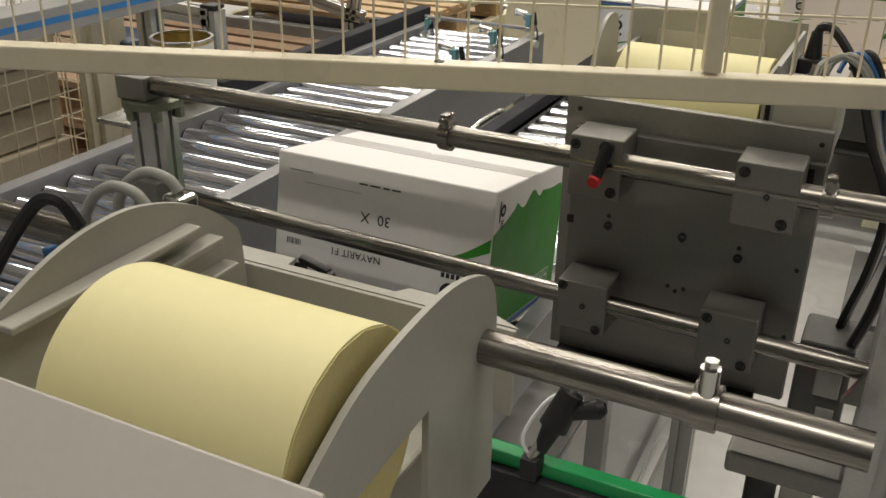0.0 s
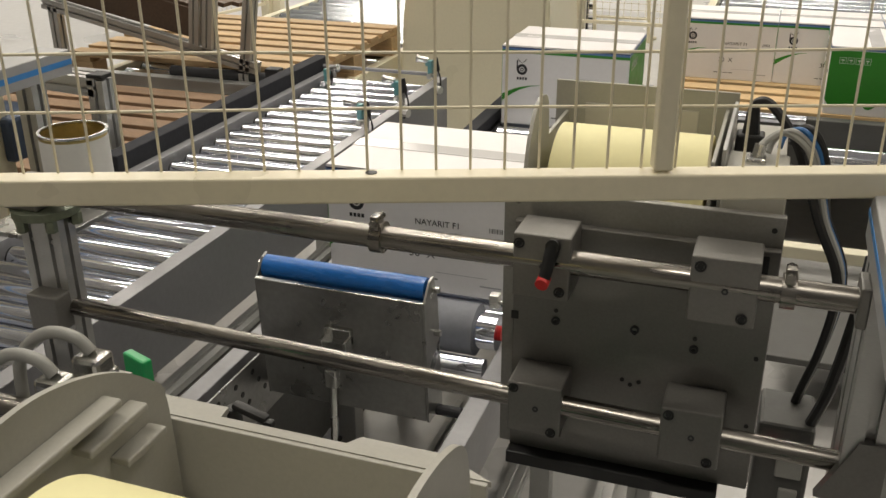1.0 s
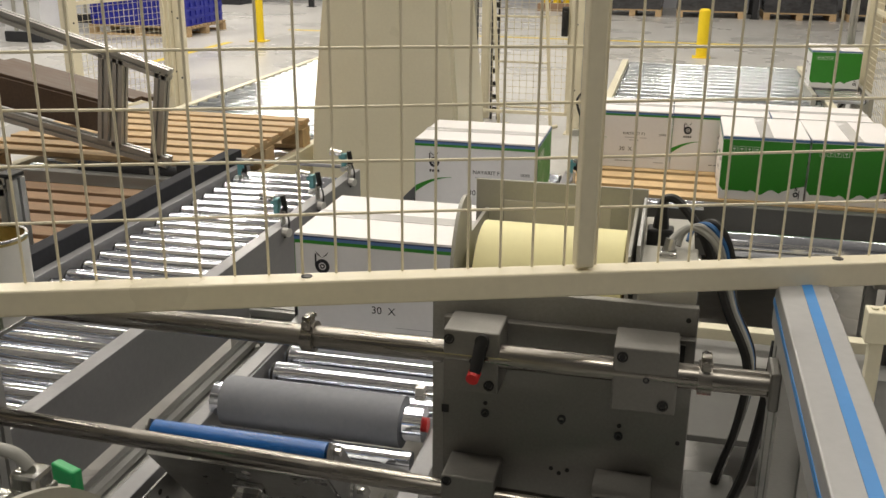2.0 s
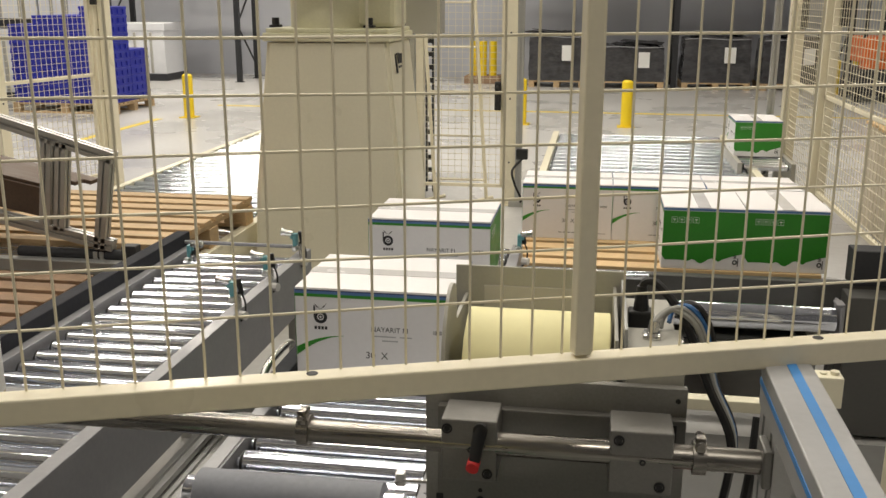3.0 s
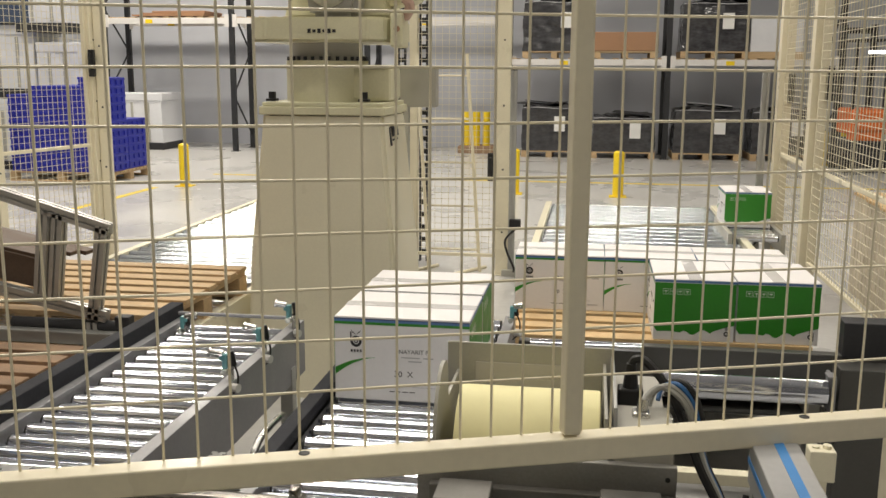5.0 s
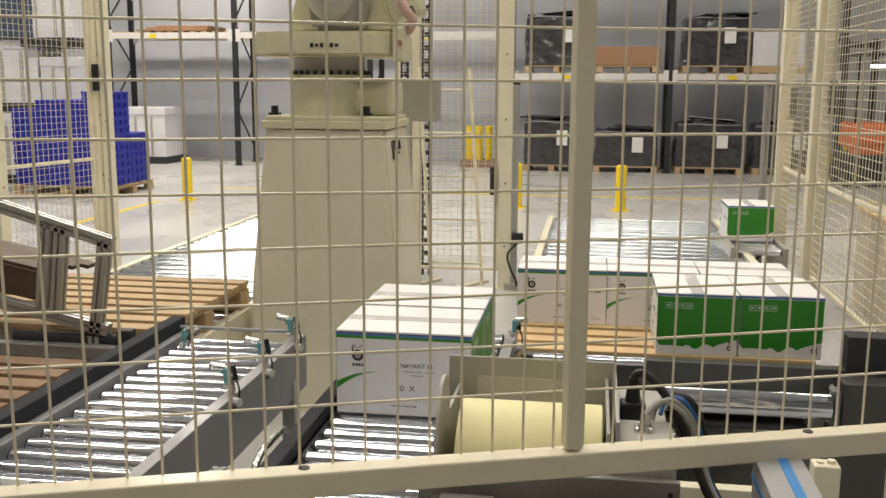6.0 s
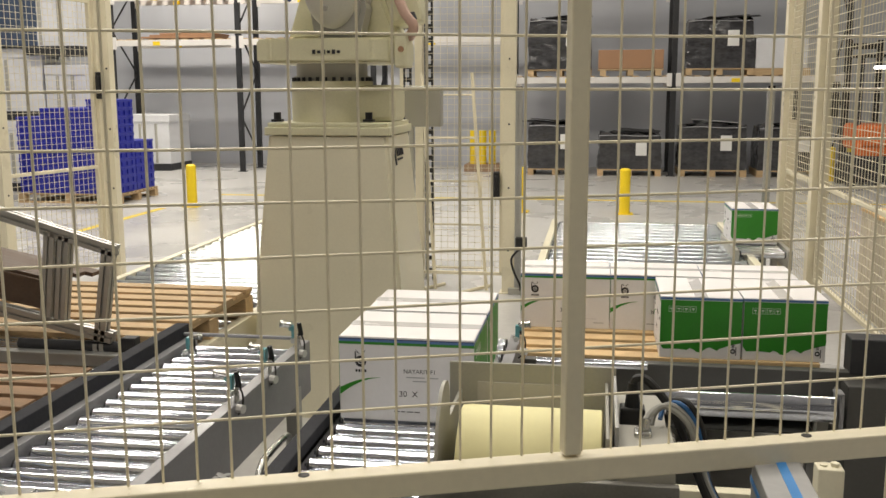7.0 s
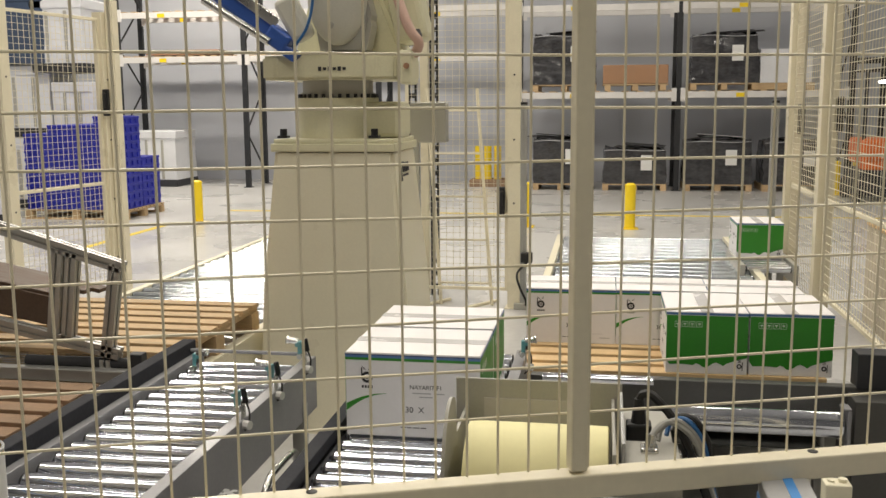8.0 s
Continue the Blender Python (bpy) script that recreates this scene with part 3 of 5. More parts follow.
def sensor(x, y, z, s):
    t = thing("photo_sensor", (x, y, z), "small teal photo sensor on a steel bracket", "sensor", "photo sensors")
    part("bracket", bx(bx(B(), (0, 0, 0.005), (0.03, 0.03, 0.004), 0.001), (0.013, 0, -0.02), (0.004, 0.03, 0.09), 0.001), M_STEEL, t)
    part("housing", bx(bx(B(), (-0.004 * s, 0, 0.028), (0.016, 0.024, 0.050), 0.002), (-0.014 * s, 0, 0.042), (0.016, 0.020, 0.018), 0.003), M_SENSOR, t, "teal plastic housing")
    part("lens_head", cy(cy(B(), (-0.048 * s, -0.004, 0.058), (-0.012 * s, 0, 0.052), 0.0115, 14), (-0.052 * s, -0.004, 0.059), (-0.046 * s, -0.004, 0.058), 0.015, 14), M_STEEL, t, "bright sensor head", smooth=True)
    part("plug", cy(B(), (0.014, 0, 0.062), (0.022, 0, 0.018), 0.0085, 10), M_BLACK, t, "black cable plug", smooth=True)
    part("mount", cy(B(), (0.0, -0.03, 0.002), (0.0, 0.03, 0.002), 0.009, 12), M_STEEL, t, smooth=True)
    part("cable", pipe(B(), [(0.022, 0, 0.02), (0.034, -0.005, -0.01), (0.030, -0.008, -0.05), (0.008, -0.004, -0.075)], 0.003, 6), M_BLACK, t, "black sensor cable", smooth=True)
    part("lock_nut", cy(B(), (0.016, -0.012, -0.045), (0.040, -0.02, -0.045), 0.014, 8), M_BEAM, t, "pale hexagon nut")
    return t


for sy in (3.65, 3.34, 3.05):
    sensor(-1.455, sy, 0.745, 1)
sensor(-1.84, 3.60, 0.70, -1)
sensor(-0.69, 3.95, 0.70, -1)

c2 = roller_conveyor("roller_conveyor", -1.155, -0.725, 2.15, 4.12, ZC, 0.086, 0.028, "short roller conveyor carrying cartons past the labeller",
                     ((-1.158, -1.192, 0.50, 0.6635, M_RAIL, ""), (-0.725, -0.685, 0.50, 0.67, M_RAIL, "")))
# same dark sheet here, standing in for shade below the rollers
part("under_pan", bx(B(), (0, 0.05, 0.560), (0.42, 1.80, 0.006), 0.001), M_DARK, c2, "dark sheet added for the shade between the rollers")
part("guard_strip", bx(B(), (-1.180 + 0.94, 0.18, 0.672), (0.044, 1.55, 0.050), 0.003), M_GUARD, c2, "dark plastic guide strip")


M_GREYSH = material("dull_grey_sheet", (0.11, 0.11, 0.105), 0.5, 0.3, var=0.15)


def station_frame():
    t = thing("station_frame", (-0.95, 1.85, 0), "grey painted frame of the carton turning station", "machine frame")
    o = Vector((0.95, -1.85, 0))
    def L(x, y, z):
        return Vector((x, y, z)) + o
    part("side_rail", bx(B(), L(-1.180, 1.82, 0.612), (0.034, 1.18, 0.11), 0.002), M_RAIL, t)
    part("side_rail", bx(B(), L(-0.718, 1.78, 0.612), (0.036, 1.00, 0.11), 0.002), M_RAIL, t)
    part("perforated_plate", bx(B(), L(-1.144, 1.80, 0.600), (0.004, 0.36, 0.13), 0.001), M_SHEET, t, "perforated sheet plate")
    bm = B()
    for k in range(14):
        cy(bm, L(-1.1422, 1.67 + 0.019 * k, 0.645 - 0.026 * (k % 3)), L(-1.1410, 1.67 + 0.019 * k, 0.645 - 0.026 * (k % 3)), 0.0055, 10)
    part("perforations", bm, M_BLACK, t, "dark round holes")
    part("floor_profile", profile(B(), L(-1.02, 1.0, 0.06), L(-1.02, 2.7, 0.06), 0.04), M_ALU, t)
    part("floor_profile", profile(B(), L(-0.80, 1.0, 0.06), L(-0.80, 2.7, 0.06), 0.04), M_ALU, t)
    part("floor_profile", profile(B(), L(-0.58, 0.9, 0.06), L(-0.58, 2.7, 0.06), 0.04), M_ALU, t)
    part("long_profile", profile(B(), L(-1.412, 0.9, 0.475), L(-1.412, 2.72, 0.475), 0.04), M_ALU, t)
    part("long_profile", profile(B(), L(-1.372, 0.9, 0.455), L(-1.372, 2.72, 0.455), 0.035), M_ALU, t)
    # dark panel added to stand for the shaded void between the conveyors
    part("drip_pan", bx(B(), L(-1.29, 1.8, 0.20), (0.20, 1.9, 0.01), 0.002), M_DARK, t, "dark panel standing in for shade between the conveyors")
    part("side_sheet", bx(B(), L(-1.205, 1.85, 0.40), (0.008, 1.70, 0.30), 0.001), M_GREYSH, t, "dull grey side sheet")
    part("cross_profile", profile(B(), L(-1.41, 2.74, 0.56), L(-1.20, 2.74, 0.56), 0.04), M_ALU, t)
    part("cross_profile", profile(B(), L(-1.41, 2.74, 0.50), L(-1.20, 2.74, 0.50), 0.04), M_ALU, t)
    part("corner_post", profile(B(), L(-1.385, 2.78, 0.0), L(-1.385, 2.78, 0.60), 0.04), M_ALU, t)
    part("corner_post", profile(B(), L(-1.23, 2.78, 0.0), L(-1.23, 2.78, 0.60), 0.04), M_ALU, t)
    d = part("drum", cy(B(), L(-1.145, 2.06, 0.680), L(-0.785, 2.06, 0.680), 0.049, 36), M_GREYROLL, t, "grey rubber covered drum", smooth=True)
    for a, b in ((-1.170, -1.145), (-0.785, -0.745)):
        part("drum_end", cy(B(), L(a, 2.06, 0.680), L(b, 2.06, 0.680), 0.034, 20), M_CHROME, d, "bright steel drum end", smooth=True)
    part("end_cap", cy(B(), L(-0.745, 2.06, 0.680), L(-0.738, 2.06, 0.680), 0.014, 16), M_RED, d, "red cap ring", smooth=True)
    part("idler", cy(B(), L(-1.15, 1.985, 0.645), L(-0.75, 1.985, 0.645), 0.018, 20), M_CHROME, t, "thin bright roller", smooth=True)
    part("sensor_arm", cy(B(), L(-0.74, 2.02, 0.765), L(-0.62, 2.02, 0.765), 0.004, 8), M_STEEL, t)
    part("sensor_clamp", bx(B(), L(-0.742, 2.02, 0.768), (0.018, 0.018, 0.026), 0.002), M_STEEL, t)
    return t


station_frame()
hoop = thing("pull_handle", (-1.25, 2.82, 0.60), "bent steel hoop handle beside the conveyor", "handle")
part("hoop", pipe(B(), [(0, -0.13, -0.10), (0, -0.13, 0.02), (0, -0.105, 0.055), (0, -0.05, 0.07), (0, 0.08, 0.068), (0, 0.125, 0.055), (0, 0.14, 0.0), (0.02, 0.14, -0.02)], 0.010, 10), M_STEEL, hoop, smooth=True)
part("clamp", bx(B(), (0.018, 0.14, -0.01), (0.05, 0.04, 0.03), 0.006), M_STEEL, hoop, "bright clamp")
part("stay", bx(B(), (0.0, -0.13, -0.20), (0.03, 0.03, 0.24), 0.003), M_RAIL, hoop)

# tipping flap: turns about its lower axle
tipper = thing("tipping_flap", (-0.965, 1.90, 0.60), "folded sheet metal tipping flap with a blue roller", "flap")
part("front_sheet", bx(B(), (0, -0.040, 0.120), (0.302, 0.004, 0.236), 0.001), M_SHEET, tipper, "bare folded steel sheet")
part("rear_sheet", bx(B(), (0, 0.026, 0.09), (0.302, 0.004, 0.15), 0.001), M_SHEET, tipper)
for s in (-1, 1):
    e = part("side_cheek", slab(B(), [(-0.041, 0.0), (0.027, -0.01), (0.022, 0.21), (0.006, 0.266), (-0.010, 0.264), (-0.041, 0.236)], "x", s * 0.1535 - 0.002, s * 0.1535 + 0.002), M_SHEET, tipper)
    for z in (0.244, 0.16, 0.07):
        part("bolt", cy(B(), (s * 0.1555, 0.0, z), (s * 0.167, 0.0, z), 0.006, 8), M_STEEL, e, "steel bolt")
part("roller", cy(B(), (-0.148, -0.008, 0.246), (0.148, -0.008, 0.246), 0.0205, 28), M_BLUEROLL, tipper, "bright blue sleeve roller", smooth=True)
part("sheet_lip", bx(B(), (0, -0.040, 0.2395), (0.306, 0.009, 0.003), 0.001), M_STEEL, tipper, "bright cut sheet edge")
part("bracket", bx(bx(bx(B(), (0.0, -0.048, 0.155), (0.05, 0.012, 0.03), 0.002), (-0.022, -0.060, 0.145), (0.006, 0.03, 0.026), 0.001), (0.022, -0.060, 0.145), (0.006, 0.03, 0.026), 0.001), M_STEEL, tipper, "riveted steel bracket")
part("axle", cy(B(), (-0.175, 0, 0), (0.20, 0, 0), 0.010, 14), M_DARK, tipper)

cyl_ = thing("pneumatic_strut", (-0.985, 1.83, 0.05), "thin dark pneumatic strut under the flap", "strut")
part("barrel", cy(B(), (0, 0, 0), (0, 0.0, 0.36), 0.013, 16), M_DARK, cyl_, smooth=True)
part("rod", cy(B(), (0, 0, 0.36), (0, 0.02, 0.60), 0.006, 12), M_STEEL, cyl_, "bright piston rod", smooth=True)
part("fork", bx(B(), (0, 0.02, 0.61), (0.022, 0.022, 0.036), 0.003), M_STEEL, cyl_)
part("foot", bx(B(), (0, 0, -0.02), (0.06, 0.06, 0.06), 0.004), M_DARK, cyl_)


# ---- label units ----
def arc_plate(bm, lo, hi, pts):
    return slab(bm, pts, "x", lo, hi)


def label_roll(t, x0, x1, y, z, r):
    part("label_roll", cy(B(), (x0, y, z), (x1, y, z), r, 96), M_YELLOW, t, "roll of pale yellow label paper", smooth=True)
    part("roll_edge", ring(B(), (x1 + 0.0008, y, z), r - 0.0006, 0.036, "x", 0.001), M_YELLOWEDGE, t, "cut edge of the label roll")
    part("roll_core", ring(B(), (x1 + 0.001, y, z), 0.040, 0.034, "x", 0.004), M_CARDB, t, "cardboard core")
    part("spindle", cy(B(), (x0 - 0.008, y, z), (x1 + 0.004, y, z), 0.02, 16), M_DARK, t)


def smooth_arc(pts, n=5):
    """Rounds an open outline by a spline through its points."""
    P = [Vector((*p, 0)) for p in pts]
    out = []
    for i in range(len(P) - 1):
        a, b, c, d = P[max(i - 1, 0)], P[i], P[i + 1], P[min(i + 2, len(P) - 1)]
        for k in range(n):
            t = k / n
            q = 0.5 * ((2 * b) + (c - a) * t + (2 * a - 5 * b + 4 * c - d) * t * t + (3 * b - a - 3 * c + d) * t ** 3)
            out.append((q.x, q.y))
    out.append(tuple(pts[-1]))
    return out


M_GREYL = material("pale_grey_machine_paint", (0.50, 0.48, 0.45), 0.4, var=0.04)


def near_labeller():
    t = thing("label_unit", (-0.69, 1.0, 0), "grey label dispenser holding a roll of yellow paper", "label printer")
    o = Vector((0.69, -1.0, 0))
    right = smooth_arc([(-0.23, 0.93), (-0.17, 1.045), (-0.105, 1.092), (-0.04, 1.114), (0.06, 1.122), (0.125, 1.110), (0.160, 1.088), (0.172, 1.05)])
    bm = slab(B(), right + [(0.175, 0.86), (0.035, 0.86), (0.035, 1.028), (-0.075, 1.022), (-0.16, 0.90)], "x", 0.167, 0.173)
    part("end_plate", bm, M_GREY, t, "rounded grey end plate")
    left = smooth_arc([(-0.21, 1.02), (-0.15, 1.078), (-0.094, 1.103), (-0.055, 1.119), (-0.02, 1.129), (0.018, 1.134), (0.058, 1.133), (0.106, 1.121), (0.152, 1.100), (0.190, 1.070), (0.207, 1.048), (0.212, 0.99)])
    lp = part("end_plate", slab(B(), left + [(0.215, 0.86), (-0.21, 0.86)], "x", -0.151, -0.145), M_GREY, t, "rounded grey end plate")
    for y0, y1, z in ((-0.105, 0.125, 1.090), (0.078, 0.157, 1.066), (0.120, 0.178, 1.028)):
        part("rib", bx(B(), (-0.135, (y0 + y1) / 2, z), (0.020, y1 - y0, 0.008), 0.002), M_GREY, lp)
    label_roll(t, -0.060, 0.158, -0.056, 1.044, 0.095)
    part("channel_front", bx(B(), (0.0, 0.225, 0.955), (0.345, 0.006, 0.10), 0.001), M_GREY, t, "grey folded channel")
    part("channel_top", slab(B(), [(-0.189, 0.228), (-0.189, 0.257), (-0.11, 0.257), (-0.108, 0.240), (0.028, 0.240), (0.038, 0.254), (0.122, 0.254), (0.175, 0.228)], "z", 1.000, 1.006), M_GREY, t, "grey folded channel top")
    part("lower_body", bx(B(), (-0.03, 0.11, 0.85), (0.29, 0.22, 0.10), 0.004), M_GREY, t)
    part("front_cover", bx(B(), (-0.02, -0.255, 1.045), (0.46, 0.21, 0.006), 0.002, Euler((radians(36), 0, 0)).to_matrix()), M_GREYL, t, "pale grey front cover sheet")
    part("front_panel", bx(B(), (-0.02, -0.338, 0.93), (0.46, 0.006, 0.11), 0.002), M_GREY, t)
    part("red_tab", bx(B(), (0.135, -0.11, 1.0), (0.02, 0.02, 0.006), 0.001), M_RED, t, "small red tab")
    part("support_leg", profile(B(), (0.0, 0.14, 0), (0.0, 0.14, 0.80), 0.045), M_ALU, t)
    return t


near_labeller()


def lever():
    t = thing("clamping_lever", (-0.801, 1.268, 0.985), "black plastic clamping lever", "lever")
    part("hub", cy(B(), (0, 0, -0.03), (0, 0, 0.014), 0.008, 14), M_BLACK, t, smooth=True)
    part("grip", bx(bx(B(), (0.020, -0.001, 0.013), (0.042, 0.012, 0.009), 0.004, Euler((0, radians(12), radians(-4))).to_matrix()), (0.042, -0.004, 0.006), (0.012, 0.011, 0.009), 0.004), M_BLACK, t, smooth=True)
    return t


lever()


def crossbar():
    t = thing("support_bar", (-0.35, 1.145, 1.03), "thick ground steel support bar with a clamp", "bar")
    part("bar", cy(B(), (-0.168, 0, 0.0), (0.16, 0, -0.002), 0.0165, 32), M_SHAFT, t, smooth=True)
    part("bar", cy(B(), (-1.05, 0, 0.006), (-0.56, 0, 0.004), 0.0165, 32), M_SHAFT, t, smooth=True)
    c = part("clamp", cy(B(), (0.022, 0, 0), (0.044, 0, 0), 0.021, 24), M_SHAFT, t, "steel clamp", smooth=True)
    part("clamp_screw", cy(cy(B(), (0.033, -0.006, 0.012), (0.033, -0.006, 0.040), 0.0085, 14), (0.033, -0.006, 0.040), (0.033, -0.006, 0.047), 0.006, 6), M_STEEL, c, "bright hexagon screw", smooth=True)
    part("slide_block", bx(B(), (0.100, 0.022, -0.044), (0.090, 0.055, 0.020), 0.003), M_ALUPLATE, t, "milled aluminium slide block")
    part("knob", cy(cy(B(), (0.085, 0.015, -0.052), (0.085, 0.015, -0.11), 0.013, 14), (0.085, 0.015, -0.085), (0.118, 0.008, -0.09), 0.006, 10), M_BLACK, t, "black star knob", smooth=True)
    return t


crossbar()


def guide_strip():
    t = thing("guide_strip", (-0.43, 1.355, 0.0), "green plastic guide strip on a dark beam", "guide")
    part("strip", bx(B(), (0, 0, 0.75), (0.42, 0.022, 0.020), 0.003), M_CLIPG, t, "bright green plastic strip")
    part("beam", bx(B(), (0, -0.004, 0.705), (0.42, 0.04, 0.07), 0.003), M_DARK, t)
    part("leg", bx(B(), (0.15, 0, 0.335), (0.04, 0.04, 0.67), 0.002), M_DARK, t)
    return t


guide_strip()


def tee_lever(x, y, z):
    t = thing("clamping_lever", (x, y, z), "black plastic clamping lever on a steel stud", "lever", "levers")
    part("stud", cy(B(), (0.006, 0.02, 0.012), (-0.03, -0.03, -0.075), 0.006, 10), M_STEEL, t, smooth=True)
    part("body", cy(cy(B(), (0.002, 0.008, 0.004), (-0.012, -0.01, -0.038), 0.015, 16, 0.018), (-0.012, -0.01, -0.036), (-0.022, -0.022, -0.066), 0.013, 16, 0.008), M_BLACK, t, smooth=True)
    part("grip", cy(cy(B(), (-0.004, 0.0, -0.022), (0.036, 0.008, -0.008), 0.009, 14, 0.012), (0.036, 0.008, -0.008), (0.043, 0.009, -0.005), 0.012, 14, 0.007), M_BLACK, t, "black lever grip", smooth=True)
    part("mount", bx(B(), (-0.030, -0.024, -0.088), (0.022, 0.03, 0.030), 0.003), M_DARK, t)
    part("air_tube", pipe(B(), [(-0.03, -0.03, -0.075), (-0.045, -0.02, -0.055), (-0.03, 0.01, -0.02), (-0.01, 0.04, -0.015)], 0.0025, 6), M_WHITEPL, t, "thin white air tube", smooth=True)
    return t


tee_lever(-0.500, 1.36, 0.850)


def drive_unit():
    t = thing("drive_unit", (-0.245, 1.80, 0.70), "grey drive unit with a small red signal light", "drive")
    part("case", bx(B(), (0, 0, 0.0), (0.075, 0.10, 0.17), 0.006), M_GREYSH, t)
    part("terminal", bx(bx(B(), (0.010, -0.052, 0.03), (0.035, 0.008, 0.05), 0.002), (0.014, -0.052, -0.03), (0.025, 0.008, 0.03), 0.002), M_CABLEG, t, "pale terminal strip")
    part("signal_light", cy(B(), (-0.016, -0.0495, 0.055), (-0.016, -0.053, 0.055), 0.004, 10), glow("red_signal", (1.0, 0.05, 0.05), 8.0), t, "glowing red light")
    part("post", bx(B(), (0, 0.02, -0.395), (0.05, 0.05, 0.61), 0.003), M_GREY, t)
    part("cable", pipe(B(), [(0.03, -0.03, 0.085), (0.045, -0.04, 0.15), (0.06, -0.03, 0.25), (0.07, 0.0, 0.33)], 0.008, 8), M_BLACK, t, smooth=True)
    return t


drive_unit()


def far_labeller():
    FX, FY = -0.55, 2.05
    t = thing("label_unit", (FX, FY, 0), "grey label dispenser with a yellow paper roll behind the plate", "label printer")
    left = smooth_arc([(-0.112, 0.86), (-0.108, 0.98), (-0.09, 1.055), (-0.05, 1.105), (-0.005, 1.118), (0.03, 1.10), (0.04, 1.04)])
    part("end_plate", slab(B(), left + [(0.20, 1.04), (0.20, 0.80), (-0.112, 0.80)], "x", -0.156, -0.150), M_GREY, t, "rounded grey end plate")
    part("rear_panel", bx(B(), (-0.015, 0.20, 0.97), (0.32, 0.006, 0.25), 0.001), M_GREY, t, "grey rear panel")
    label_roll(t, -0.125, 0.118, 0.02, 0.955, 0.110)
    part("end_plate", bx(B(), (0.128, 0.05, 0.955), (0.006, 0.30, 0.22), 0.001), M_GREY, t)
    part("end_plate", bx(B(), (0.142, 0.04, 0.965), (0.006, 0.28, 0.24), 0.001), M_ALU, t)
    part("drive_box", bx(B(), (0.190, -0.050, 0.985), (0.090, 0.13, 0.13), 0.003), M_GREY, t, "grey drive housing")
    part("side_block", bx(B(), (0.188, 0.13, 0.97), (0.086, 0.20, 0.13), 0.003), M_GREY, t)
    part("under_frame", bx(B(), (0.0, 0.05, 0.80), (0.36, 0.32, 0.03), 0.003), M_GREY, t)
    part("pinch_roller", cy(B(), (-0.15, -0.09, 0.93), (-0.125, -0.09, 0.93), 0.02, 16), M_BLACK, t, "black pinch roller", smooth=True)
    part("mast", profile(B(), (0.05, 0.1, -0.328), (0.05, 0.1, 0.79), 0.045), M_ALU, t)
    p = part("cable_gland", bx(cy(B(), (0.172, 0.07, 1.05), (0.172, 0.07, 1.108), 0.016, 14, 0.009), (0.172, 0.07, 1.045), (0.044, 0.036, 0.040), 0.004), M_BLACK, t, "black plug", smooth=False)
    part("cable", pipe(B(), [(0.172, 0.07, 1.10), (0.178, 0.068, 1.116), (0.198, 0.062, 1.114), (0.236, 0.045, 1.072), (0.262, 0.03, 1.02), (0.290, 0.005, 0.95), (0.330, -0.01, 0.86), (0.325, 0.0, 0.74), (0.30, 0.03, 0.60), (0.29, 0.05, 0.45)], 0.0078, 8), M_BLACK, p, "thick black cable", smooth=True)
    part("connector", bx(cy(B(), (0.186, -0.03, 1.05), (0.190, -0.025, 1.076), 0.009, 12), (0.186, -0.03, 1.046), (0.030, 0.036, 0.026), 0.006), M_STEEL, t, "bright metal connector")
    part("connector", bx(B(), (0.226, -0.02, 1.040), (0.028, 0.030, 0.016), 0.005), M_STEEL, t, "bright metal connector")
    for k in range(4):
        part("cable", pipe(B(), [(0.186 + 0.016 * k, -0.025 + 0.03 * k, 1.055), (0.194 + 0.016 * k, 0.03 * k - 0.01, 1.074), (0.222 + 0.013 * k, 0.02, 1.084 + 0.003 * k), (0.258 + 0.008 * k, 0.012, 1.064), (0.280 + 0.005 * k, 0.01, 1.015), (0.298 + 0.002 * k, 0.02 + 0.006 * k, 0.95), (0.336 + 0.002 * k, 0.005 + 0.008 * k, 0.86), (0.330 + 0.002 * k, 0.015 + 0.008 * k, 0.74), (0.305, 0.045 + 0.008 * k, 0.60)], (0.0055, 0.0046, 0.0042, 0.0050)[k], 8), (M_CABLEG, M_CABLEG, M_CABLEB, M_BLACK)[k], t, "looped machine cable", smooth=True)
    part("cover_plate", bx(B(), (-0.02, 0.196, 1.015), (0.20, 0.003, 0.085), 0.001), M_GREYL, t, "pale riveted cover plate")
    t.location, t.scale = (-0.488, 1.797, 0.274), (0.836, 0.836, 0.836)
    return t


far_labeller()


